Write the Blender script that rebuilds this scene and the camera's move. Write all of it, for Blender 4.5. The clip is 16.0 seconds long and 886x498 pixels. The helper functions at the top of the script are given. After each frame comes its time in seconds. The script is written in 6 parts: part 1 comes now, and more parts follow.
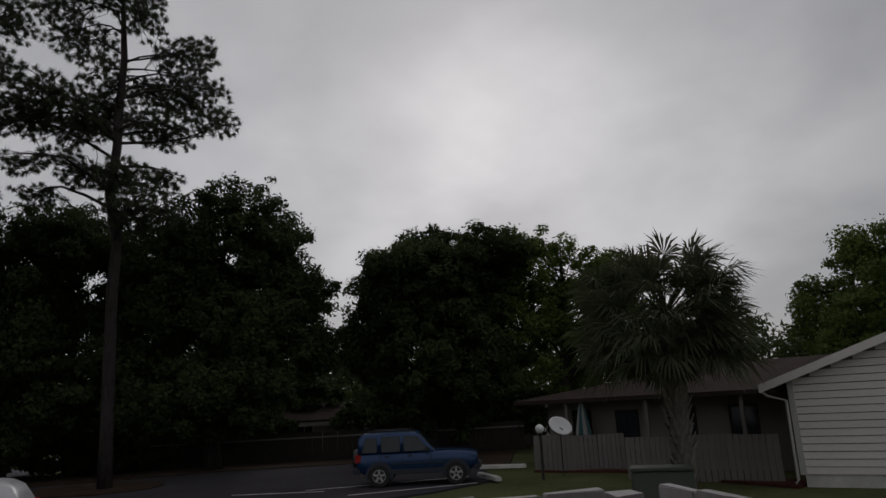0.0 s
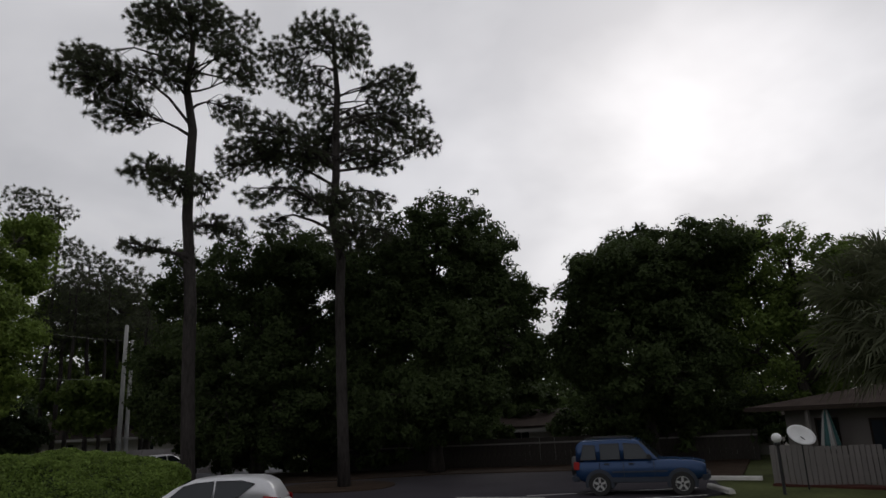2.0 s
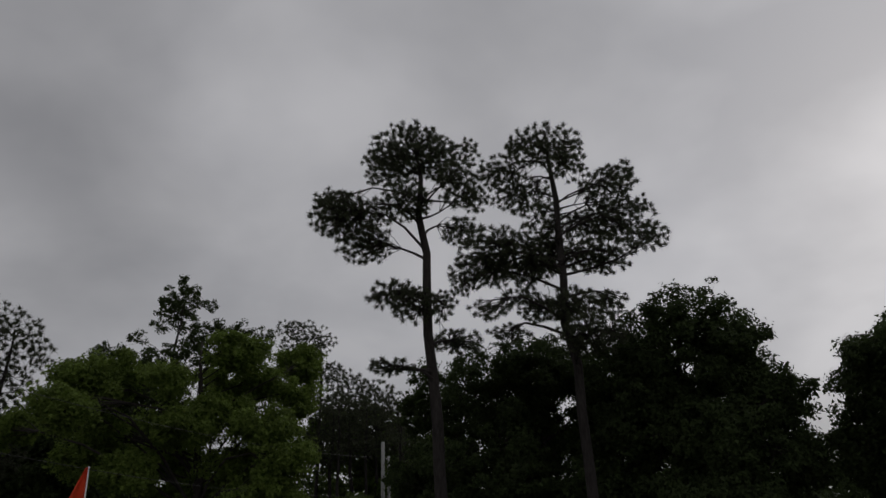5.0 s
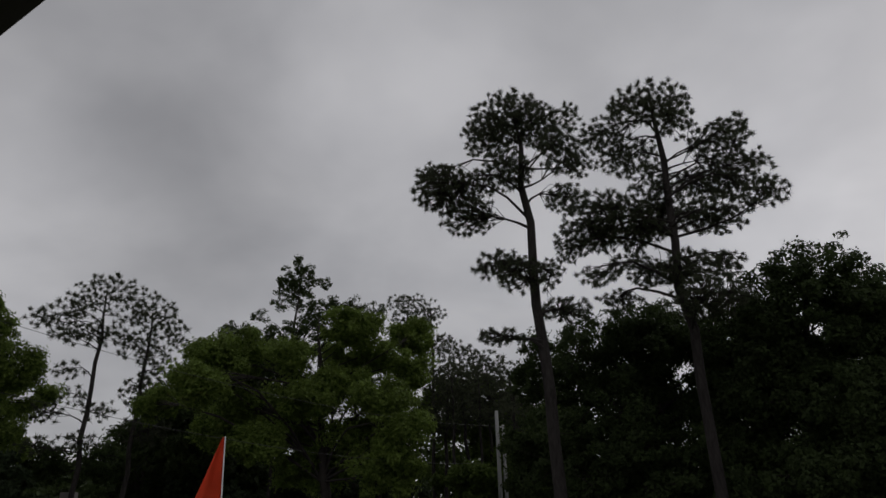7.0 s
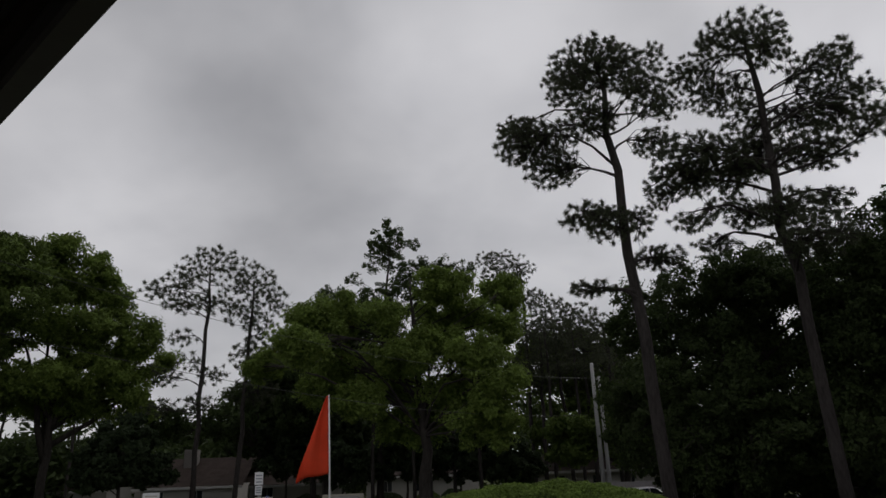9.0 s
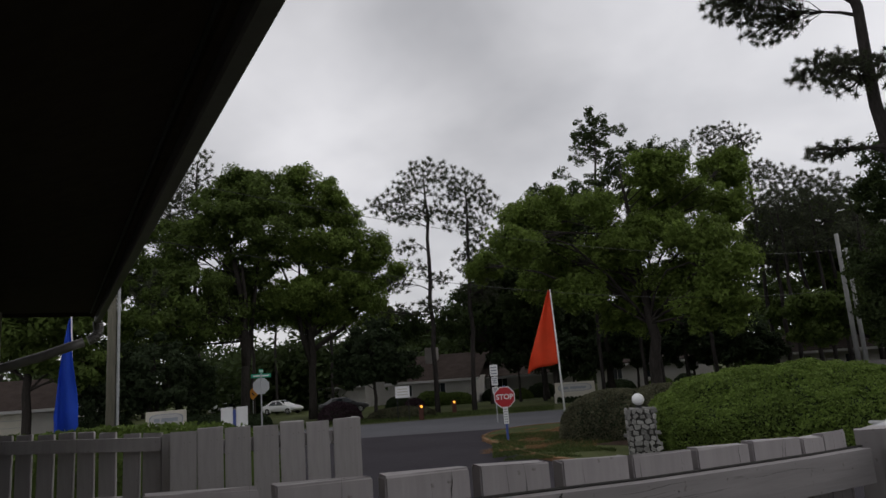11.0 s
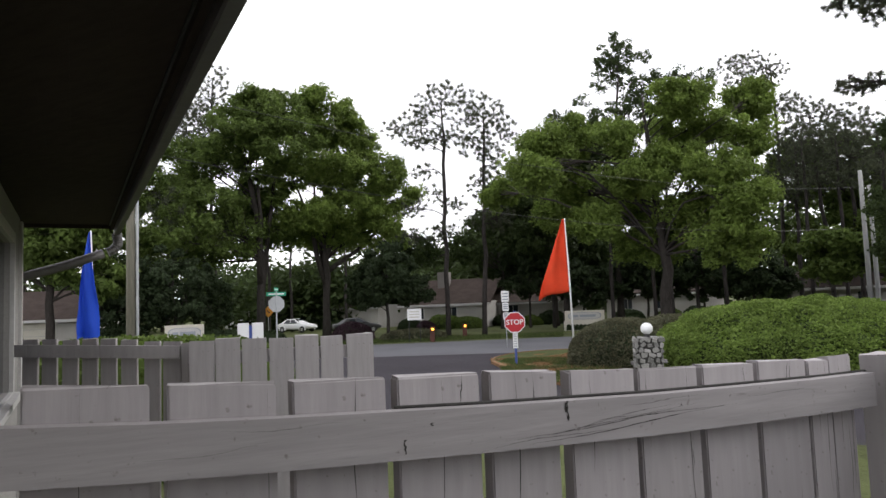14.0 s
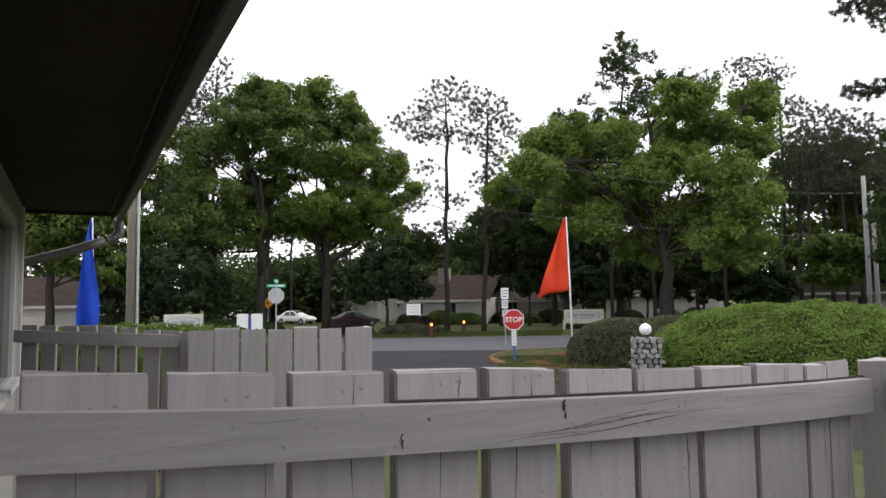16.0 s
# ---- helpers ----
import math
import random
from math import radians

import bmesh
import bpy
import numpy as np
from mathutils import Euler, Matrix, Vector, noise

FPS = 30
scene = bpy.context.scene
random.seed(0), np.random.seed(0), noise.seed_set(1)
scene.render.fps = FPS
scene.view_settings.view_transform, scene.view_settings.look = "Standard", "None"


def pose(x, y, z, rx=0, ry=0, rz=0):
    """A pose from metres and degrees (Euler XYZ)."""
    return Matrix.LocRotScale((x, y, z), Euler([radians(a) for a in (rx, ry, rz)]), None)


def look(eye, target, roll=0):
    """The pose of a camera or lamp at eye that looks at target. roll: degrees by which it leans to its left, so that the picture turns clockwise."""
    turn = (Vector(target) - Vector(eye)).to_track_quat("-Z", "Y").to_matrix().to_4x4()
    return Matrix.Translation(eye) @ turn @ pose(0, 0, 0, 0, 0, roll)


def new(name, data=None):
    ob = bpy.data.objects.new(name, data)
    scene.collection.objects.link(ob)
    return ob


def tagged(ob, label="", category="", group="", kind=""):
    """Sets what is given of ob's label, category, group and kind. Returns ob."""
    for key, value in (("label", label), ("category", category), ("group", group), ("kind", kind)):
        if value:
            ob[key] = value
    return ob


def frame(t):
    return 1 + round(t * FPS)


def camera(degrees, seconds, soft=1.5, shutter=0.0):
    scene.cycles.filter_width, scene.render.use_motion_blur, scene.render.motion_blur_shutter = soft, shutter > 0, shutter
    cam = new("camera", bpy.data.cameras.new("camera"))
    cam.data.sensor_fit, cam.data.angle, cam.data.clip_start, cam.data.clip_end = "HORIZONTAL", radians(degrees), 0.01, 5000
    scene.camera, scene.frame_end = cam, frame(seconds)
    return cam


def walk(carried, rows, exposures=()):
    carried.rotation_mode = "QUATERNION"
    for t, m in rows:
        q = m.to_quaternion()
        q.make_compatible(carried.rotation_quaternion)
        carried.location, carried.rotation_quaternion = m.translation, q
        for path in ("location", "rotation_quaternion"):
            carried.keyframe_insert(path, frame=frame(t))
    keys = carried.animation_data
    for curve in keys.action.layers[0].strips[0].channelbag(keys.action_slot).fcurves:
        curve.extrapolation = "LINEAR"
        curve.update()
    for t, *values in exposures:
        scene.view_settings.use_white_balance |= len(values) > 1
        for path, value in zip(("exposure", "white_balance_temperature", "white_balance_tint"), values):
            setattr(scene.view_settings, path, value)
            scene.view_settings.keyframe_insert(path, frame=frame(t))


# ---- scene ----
# The camera turns on one spot behind a patio fence and sinks a little on the way.
cam = camera(65.8, 16.0, soft=1.5)
EYE = 2.5
walk(cam, [
    (0.0, pose(0.025, 0.043, 2.570, 102.97, 2.88, -42.06)),
    (0.5, pose(0.025, 0.043, 2.569, 103.52, 1.93, -34.16)),
    (1.0, pose(0.025, 0.043, 2.569, 103.05, 0.86, -29.92)),
    (1.5, pose(0.025, 0.043, 2.568, 102.14, 0.42, -27.34)),
    (2.0, pose(0.025, 0.043, 2.568, 104.27, 2.50, -24.66)),
    (2.5, pose(0.025, 0.043, 2.567, 103.79, 0.48, -23.32)),
    (3.0, pose(0.025, 0.043, 2.567, 108.05, -0.76, -24.25)),
    (3.5, pose(0.025, 0.043, 2.566, 112.62, -0.04, -24.87)),
    (4.0, pose(0.025, 0.043, 2.566, 114.43, 1.63, -19.99)),
    (4.5, pose(0.025, 0.043, 2.565, 113.96, 1.86, -10.13)),
    (4.7, pose(0.025, 0.043, 2.565, 113.88, 2.04, -7.59)),
    (6.8, pose(0.025, 0.043, 2.560, 112.26, 1.05, 3.57)),
    (7.0, pose(0.025, 0.043, 2.560, 111.68, 1.42, 4.46)),
    (7.5, pose(0.025, 0.043, 2.558, 110.48, 1.32, 10.22)),
    (8.0, pose(0.025, 0.043, 2.555, 109.36, 1.63, 12.34)),
    (8.5, pose(0.025, 0.043, 2.553, 108.81, 2.05, 12.03)),
    (9.0, pose(0.025, 0.043, 2.551, 108.33, 2.00, 12.37)),
    (9.5, pose(0.020, 0.034, 2.548, 105.93, 3.25, 17.38)),
    (10.0, pose(0.009, 0.015, 2.546, 105.09, 4.15, 24.32)),
    (10.2, pose(0.007, 0.012, 2.545, 104.35, 4.38, 26.48)),
    (12.3, pose(0.001, 0.002, 2.508, 95.71, 3.99, 32.99)),
    (12.5, pose(0.001, 0.002, 2.507, 95.26, 3.87, 32.98)),
    (13.0, pose(0.001, 0.002, 2.503, 95.10, 2.95, 32.41)),
    (13.5, pose(0.001, 0.001, 2.500, 94.35, 2.66, 32.12)),
    (14.0, pose(0.001, 0.001, 2.500, 94.53, 2.21, 31.78)),
    (14.5, pose(0.001, 0.001, 2.500, 94.59, 1.27, 31.72)),
    (15.0, pose(0.000, 0.001, 2.500, 94.29, 1.07, 31.85)),
    (15.5, pose(0.000, 0.000, 2.500, 94.36, 0.94, 31.78)),
    (16.0, pose(0.000, 0.000, 2.500, 94.17, 0.81, 31.74)),
], exposures=[(0, -1.35), (1.5, -0.85), (2.5, -0.75), (3.5, -1.0), (4.5, -1.35), (7, -1.2), (9, -0.85), (10.2, -0.75), (12.3, 0.3), (12.5, 0.4), (13, 0.7), (13.6, 0.9), (14.4, 1.1), (16, 1.12)])

# ---- sky and sun ----
SUN_AZ, SUN_EL = -47.0, 27.0


def spot(az, d, z=0.0):
    """A place by its bearing from the patio (degrees, left is positive), distance and height."""
    return Vector((-d * math.sin(radians(az)), d * math.cos(radians(az)), z))


def high(el, d):
    """The height of what stands d away and shows at the elevation el."""
    return EYE + d * math.tan(radians(el))


sun_way = spot(SUN_AZ, math.cos(radians(SUN_EL)), math.sin(radians(SUN_EL)))
world = bpy.data.worlds.new("overcast_sky")
scene.world = world
world.use_nodes = True
wn, wl = world.node_tree.nodes, world.node_tree.links
wn.clear()


def wnode(kind, **values):
    n = wn.new(kind)
    for k, v in values.items():
        n.inputs[k].default_value = v
    return n


coord = wn.new("ShaderNodeTexCoord")
split = wn.new("ShaderNodeSeparateXYZ")
wl.new(coord.outputs["Generated"], split.inputs[0])
lift = wn.new("ShaderNodeMath"); lift.operation = "MAXIMUM"; lift.inputs[1].default_value = 0.0
wl.new(split.outputs["Z"], lift.inputs[0])
deep = wn.new("ShaderNodeMath"); deep.operation = "ADD"; deep.inputs[1].default_value = 0.45
wl.new(lift.outputs[0], deep.inputs[0])
flat = wn.new("ShaderNodeVectorMath"); flat.operation = "DIVIDE"
wl.new(coord.outputs["Generated"], flat.inputs[0])
wl.new(deep.outputs[0], flat.inputs[1])
warp = wnode("ShaderNodeTexNoise", Scale=2.4, Detail=3.0, Roughness=0.5)
wl.new(flat.outputs[0], warp.inputs["Vector"])
centred = wn.new("ShaderNodeVectorMath"); centred.operation = "SUBTRACT"; centred.inputs[1].default_value = (0.5, 0.5, 0.5)
wl.new(warp.outputs["Color"], centred.inputs[0])
swirl = wn.new("ShaderNodeVectorMath"); swirl.operation = "MULTIPLY_ADD"
swirl.inputs[1].default_value = (0.24, 0.24, 0.2)
wl.new(centred.outputs[0], swirl.inputs[0]); wl.new(coord.outputs["Generated"], swirl.inputs[2])
toward = wn.new("ShaderNodeVectorMath"); toward.operation = "NORMALIZE"
wl.new(swirl.outputs[0], toward.inputs[0])
big = wnode("ShaderNodeTexNoise", Scale=2.7, Detail=4.5, Roughness=0.5, Distortion=0.15)
wl.new(flat.outputs[0], big.inputs["Vector"])
ramp = wn.new("ShaderNodeValToRGB")
ramp.color_ramp.elements[0].position, ramp.color_ramp.elements[0].color = 0.36, (0.745, 0.74, 0.775, 1)
ramp.color_ramp.elements[1].position, ramp.color_ramp.elements[1].color = 0.64, (0.98, 0.968, 1.0, 1)
wl.new(big.outputs["Fac"], ramp.inputs[0])
# The cloud cover thins round the hidden sun and has some thicker and thinner banks: bearing, elevation, half width in degrees, brightness.
thick = None
for az, el, half, amount in ((SUN_AZ, SUN_EL, 34, 0.50), (SUN_AZ - 3, SUN_EL - 3, 12, 0.22), (-17, 15, 17, 0.18), (2, 27, 18, 0.08), (26, 25, 12, -0.15), (36, 37, 16, -0.08), (-72, 38, 22, -0.18), (-30, 41, 15, -0.12), (38, 21, 12, 0.12), (9, 38, 14, 0.10)):
    dot = wn.new("ShaderNodeVectorMath"); dot.operation = "DOT_PRODUCT"
    dot.inputs[1].default_value = spot(az, math.cos(radians(el)), math.sin(radians(el)))
    wl.new(toward.outputs[0], dot.inputs[0])
    bank = wn.new("ShaderNodeMapRange"); bank.interpolation_type = "SMOOTHSTEP"
    bank.inputs["From Min"].default_value, bank.inputs["From Max"].default_value = math.cos(radians(half)), 1.0
    bank.inputs["To Min"].default_value, bank.inputs["To Max"].default_value = 0.0, amount
    wl.new(dot.outputs["Value"], bank.inputs["Value"])
    total = wn.new("ShaderNodeMath"); total.operation = "ADD"; total.inputs[1].default_value = 0.92
    wl.new(bank.outputs[0], total.inputs[0])
    if thick:
        wl.new(thick.outputs[0], total.inputs[1])
    thick = total
cloud = wn.new("ShaderNodeVectorMath"); cloud.operation = "SCALE"
wl.new(ramp.outputs[0], cloud.inputs[0])
wl.new(thick.outputs[0], cloud.inputs["Scale"])
sky = wn.new("ShaderNodeTexSky")
sky.sky_type, sky.sun_disc = "NISHITA", False
sky.sun_elevation, sky.sun_rotation = radians(SUN_EL), radians(-SUN_AZ)
clear = wnode("ShaderNodeBackground", Strength=0.01)
wl.new(sky.outputs[0], clear.inputs["Color"])
cover = wnode("ShaderNodeBackground", Strength=1.0)
wl.new(cloud.outputs[0], cover.inputs["Color"])
both = wn.new("ShaderNodeAddShader")
wl.new(clear.outputs[0], both.inputs[0])
wl.new(cover.outputs[0], both.inputs[1])
out = wn.new("ShaderNodeOutputWorld")
wl.new(both.outputs[0], out.inputs[0])

sun = new("sun", bpy.data.lights.new("sun", "SUN"))
sun.data.energy, sun.data.angle, sun.data.color = 0.5, radians(20), (1.0, 0.97, 0.92)
sun.matrix_world = look(sun_way * 60, (0, 0, 0))

# ---- materials ----


def surface(name, colour, rough=0.8, spread=0.25, scale=3.0, fine=30.0, bump=0.2, metal=0.0, island=0.0, through_light=0.0, stretch=(1, 1, 1), each=0.0, depth=0.02, gloss=0.5):
    """A worn surface: colour varied at two scales, fine relief; island / each: variation from leaf to leaf or piece to piece."""
    m = bpy.data.materials.new(name)
    m.use_nodes = True
    n, l = m.node_tree.nodes, m.node_tree.links
    b = n["Principled BSDF"]
    b.inputs["Roughness"].default_value, b.inputs["Metallic"].default_value = rough, metal
    b.inputs["Specular IOR Level"].default_value = gloss
    co = n.new("ShaderNodeTexCoord")
    mp = n.new("ShaderNodeMapping")
    mp.inputs["Scale"].default_value = stretch
    l.new(co.outputs["Object"], mp.inputs[0])
    a = n.new("ShaderNodeTexNoise"); a.inputs["Scale"].default_value = scale; a.inputs["Detail"].default_value = 3
    f = n.new("ShaderNodeTexNoise"); f.inputs["Scale"].default_value = fine; f.inputs["Detail"].default_value = 4
    l.new(mp.outputs[0], a.inputs[0]); l.new(mp.outputs[0], f.inputs[0])
    add = n.new("ShaderNodeMath"); add.operation = "ADD"
    l.new(a.outputs["Fac"], add.inputs[0]); l.new(f.outputs["Fac"], add.inputs[1])
    last = add
    for amount, kind, socket in ((island, "ShaderNodeNewGeometry", "Random Per Island"), (each, "ShaderNodeObjectInfo", "Random")):
        if amount:
            g = n.new(kind)
            k = n.new("ShaderNodeMath"); k.operation = "MULTIPLY_ADD"
            k.inputs[1].default_value = amount
            l.new(g.outputs[socket], k.inputs[0]); l.new(last.outputs[0], k.inputs[2])
            last = k
    top = 1.35 + island + each
    r = n.new("ShaderNodeMapRange")
    r.inputs["From Min"].default_value, r.inputs["From Max"].default_value = 0.65, top
    r.inputs["To Min"].default_value, r.inputs["To Max"].default_value = 1 - spread, 1 + spread
    l.new(last.outputs[0], r.inputs["Value"])
    mul = n.new("ShaderNodeVectorMath"); mul.operation = "SCALE"
    mul.inputs[0].default_value = colour
    l.new(r.outputs[0], mul.inputs["Scale"])
    l.new(mul.outputs[0], b.inputs["Base Color"])
    if bump:
        bp = n.new("ShaderNodeBump"); bp.inputs["Strength"].default_value = bump; bp.inputs["Distance"].default_value = depth
        l.new(f.outputs["Fac"], bp.inputs["Height"]); l.new(bp.outputs[0], b.inputs["Normal"])
    if through_light:
        t = n.new("ShaderNodeBsdfTranslucent")
        l.new(mul.outputs[0], t.inputs["Color"])
        mix = n.new("ShaderNodeMixShader"); mix.inputs[0].default_value = through_light
        l.new(b.outputs[0], mix.inputs[1]); l.new(t.outputs[0], mix.inputs[2])
        l.new(mix.outputs[0], n["Material Output"].inputs["Surface"])
    return m


def weather(m, stretch, cracks=0.27):
    """Adds grain cracks and mould specks to a painted wood surface."""
    n, l = m.node_tree.nodes, m.node_tree.links
    b = n["Principled BSDF"]
    old = b.inputs["Base Color"].links[0].from_socket
    co = n.new("ShaderNodeTexCoord")
    mp = n.new("ShaderNodeMapping")
    mp.inputs["Scale"].default_value = stretch
    l.new(co.outputs["Object"], mp.inputs[0])
    w = n.new("ShaderNodeTexNoise")
    w.inputs["Scale"].default_value, w.inputs["Detail"].default_value, w.inputs["Distortion"].default_value = 9.0, 6.0, 0.8
    l.new(mp.outputs[0], w.inputs[0])
    r = n.new("ShaderNodeValToRGB")
    r.color_ramp.elements[0].position, r.color_ramp.elements[0].color = cracks, (0.35, 0.33, 0.31, 1)
    r.color_ramp.elements[1].position, r.color_ramp.elements[1].color = cracks + 0.06, (1, 1, 1, 1)
    l.new(w.outputs["Fac"], r.inputs[0])
    sp = n.new("ShaderNodeTexNoise")
    sp.inputs["Scale"].default_value, sp.inputs["Detail"].default_value = 55.0, 8.0
    l.new(co.outputs["Object"], sp.inputs[0])
    r2 = n.new("ShaderNodeValToRGB")
    r2.color_ramp.elements[0].position, r2.color_ramp.elements[0].color = 0.27, (0.58, 0.56, 0.53, 1)
    r2.color_ramp.elements[1].position, r2.color_ramp.elements[1].color = 0.35, (1, 1, 1, 1)
    l.new(sp.outputs["Fac"], r2.inputs[0])
    last = old
    for q in (r, r2):
        mul = n.new("ShaderNodeVectorMath"); mul.operation = "MULTIPLY"
        l.new(last, mul.inputs[0]); l.new(q.outputs[0], mul.inputs[1])
        last = mul.outputs[0]
    l.new(last, b.inputs["Base Color"])
    return m


def leafy(name, colour):
    return surface(name, colour, rough=0.75, spread=0.5, scale=0.5, fine=2.0, bump=0, island=0.7, through_light=0.36, gloss=0.25)


def glass(name, tint=(0.02, 0.025, 0.03), rough=0.05):
    m = surface(name, tint, rough=rough, spread=0.1, bump=0, gloss=0.4)
    return m


def lit(name, colour, strength):
    m = bpy.data.materials.new(name)
    m.use_nodes = True
    b = m.node_tree.nodes["Principled BSDF"]
    b.inputs["Base Color"].default_value = (*colour, 1)
    b.inputs["Emission Color"].default_value = (*colour, 1)
    b.inputs["Emission Strength"].default_value = strength
    return m


GRASS = surface("grass", (0.072, 0.083, 0.032), 0.95, 0.45, 0.35, 9, 0.6, depth=0.05, gloss=0.1)
BLADE = leafy("grass_blade", (0.07, 0.095, 0.028))
ASPHALT = surface("asphalt_dark", (0.045, 0.041, 0.047), 0.9, 0.25, 0.25, 45, 0.3, gloss=0.08)
STREET = surface("asphalt_grey", (0.125, 0.125, 0.135), 0.9, 0.2, 0.2, 45, 0.3, gloss=0.1)
MULCH = surface("pine_straw", (0.045, 0.030, 0.021), 0.95, 0.5, 1.2, 20, 0.8, gloss=0.1)
RED_MULCH = surface("red_mulch", (0.07, 0.028, 0.022), 0.95, 0.5, 1.2, 20, 0.8, gloss=0.1)
STRAW_EDGE = surface("tan_straw_edge", (0.22, 0.12, 0.055), 0.95, 0.4, 2, 30, 0.6)
KERB = surface("kerb_concrete", (0.52, 0.51, 0.48), 0.9, 0.25, 2, 40, 0.3)
WHITE_LINE = surface("road_paint", (0.6, 0.6, 0.57), 0.8, 0.35, 1.5, 30, 0.2)
FENCE = surface("grey_fence_paint", (0.358, 0.335, 0.336), 0.72, 0.2, 2.0, 26, 0.35, stretch=(1, 1, 0.12), each=0.35, depth=0.006, gloss=0.3)
RAIL = surface("grey_rail_paint", (0.284, 0.266, 0.267), 0.7, 0.16, 3.0, 26, 0.4, stretch=(0.10, 0.10, 1), depth=0.008, gloss=0.35)
FENCE_FAR = surface("grey_fence_boards", (0.19, 0.175, 0.165), 0.8, 0.2, 1.5, 14, 0.3, stretch=(1, 1, 0.15), each=0.35)
weather(FENCE, (5, 5, 0.22))
weather(RAIL, (0.2, 0.2, 3.0), 0.245)
SOFFIT = surface("brown_soffit", (0.035, 0.0265, 0.022), 0.9, 0.25, 1.2, 20, 0.2, stretch=(0.3, 1, 1), gloss=0.1)
GUTTER = surface("grey_gutter", (0.085, 0.08, 0.077), 0.5, 0.15, 2, 20, 0.1)
HOUSE_WALL = surface("taupe_stucco", (0.16, 0.145, 0.135), 0.9, 0.12, 1.2, 60, 0.3)
OWN_WALL = surface("pale_grey_wall", (0.26, 0.25, 0.24), 0.85, 0.12, 1.2, 40, 0.2)
TRIM = surface("pale_trim", (0.42, 0.41, 0.40), 0.7, 0.12, 2, 20, 0.15)
SIDING = surface("cream_siding", (0.66, 0.61, 0.60), 0.7, 0.1, 1.0, 25, 0.12, stretch=(0.2, 0.2, 1))
ROOF = surface("brown_shingle", (0.05, 0.038, 0.033), 0.95, 0.35, 1.5, 25, 0.6, gloss=0.08)
PALE_WALL = surface("pale_stucco", (0.35, 0.335, 0.31), 0.9, 0.12, 0.8, 30, 0.2)
DARK_WINDOW = glass("dark_window")
BARK_PINE = surface("pine_bark", (0.042, 0.037, 0.035), 0.95, 0.5, 2.5, 12, 0.9, stretch=(1, 1, 0.25), depth=0.06, gloss=0.1)
BARK_OAK = surface("oak_bark", (0.042, 0.037, 0.033), 0.95, 0.45, 2.5, 14, 0.9, stretch=(1, 1, 0.25), depth=0.05, gloss=0.1)
BARK_PALE = surface("pale_bark", (0.20, 0.18, 0.16), 0.95, 0.4, 2.5, 14, 0.8, stretch=(1, 1, 0.25), depth=0.04, gloss=0.1)
POLE = surface("weathered_pole", (0.17, 0.16, 0.125), 0.9, 0.3, 2, 20, 0.4, stretch=(1, 1, 0.1))
PALE_POLE = surface("pale_pole", (0.34, 0.34, 0.33), 0.8, 0.2, 2, 20, 0.2, stretch=(1, 1, 0.1))
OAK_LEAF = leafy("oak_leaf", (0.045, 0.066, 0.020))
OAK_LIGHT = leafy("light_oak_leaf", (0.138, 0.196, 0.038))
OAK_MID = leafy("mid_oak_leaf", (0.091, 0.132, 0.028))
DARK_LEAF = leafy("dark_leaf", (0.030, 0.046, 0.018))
PINE_LEAF = leafy("pine_needle", (0.066, 0.076, 0.044))
HEDGE_LEAF = leafy("hedge_leaf", (0.150, 0.215, 0.046))
SHRUB_LEAF = leafy("shrub_leaf", (0.105, 0.105, 0.062))
PURPLE_LEAF = leafy("purple_leaf", (0.06, 0.035, 0.045))
PALM_LEAF = leafy("palm_leaf", (0.088, 0.098, 0.055))
DRY_LEAF = leafy("dry_frond", (0.085, 0.075, 0.05))
BLACK = surface("black_metal", (0.02, 0.02, 0.022), 0.5, 0.2, 3, 30, 0.1)
WHITE = surface("white_paint", (0.75, 0.75, 0.75), 0.5, 0.08, 2, 30, 0.05)
STEEL = surface("galvanised_steel", (0.42, 0.43, 0.44), 0.45, 0.15, 3, 30, 0.1, metal=0.7)
SIGN_RED = surface("sign_red", (0.42, 0.013, 0.022), 0.45, 0.08, 2, 20, 0)
SIGN_GREEN = surface("sign_green", (0.01, 0.30, 0.17), 0.45, 0.08, 2, 20, 0)
SIGN_BLUE = surface("post_blue", (0.05, 0.08, 0.28), 0.6, 0.15, 2, 20, 0)
SIGN_YELLOW = surface("sign_yellow", (0.6, 0.25, 0.02), 0.5, 0.1, 2, 20, 0)
INK = surface("grey_ink", (0.25, 0.27, 0.30), 0.7, 0.1, 2, 20, 0)
ORANGE = surface("orange_cloth", (0.80, 0.085, 0.025), 0.85, 0.12, 1.0, 40, 0.1, through_light=0.4)
BLUE = surface("blue_cloth", (0.015, 0.08, 0.55), 0.85, 0.12, 1.0, 40, 0.1, through_light=0.4)
GLOBE = surface("opal_globe", (0.85, 0.85, 0.85), 0.3, 0.03, 2, 20, 0)
STONE = surface("field_stone", (0.25, 0.245, 0.23), 0.9, 0.8, 7, 30, 0.5, each=0.9)
MORTAR = surface("mortar", (0.035, 0.033, 0.03), 0.95, 0.2, 6, 40, 0.5)
BLUE_PAINT = surface("blue_car_paint", (0.013, 0.042, 0.115), 0.25, 0.06, 1, 20, 0, metal=0.3)
GREY_CLAD = surface("grey_cladding", (0.020, 0.026, 0.040), 0.6, 0.1, 2, 20, 0)
SILVER = surface("silver_car_paint", (0.62, 0.62, 0.64), 0.3, 0.05, 1, 20, 0, metal=0.3)
CAR_WHITE = surface("white_car_paint", (0.7, 0.7, 0.7), 0.3, 0.05, 1, 20, 0)
TYRE = surface("tyre_rubber", (0.018, 0.018, 0.018), 0.85, 0.2, 6, 40, 0.2)
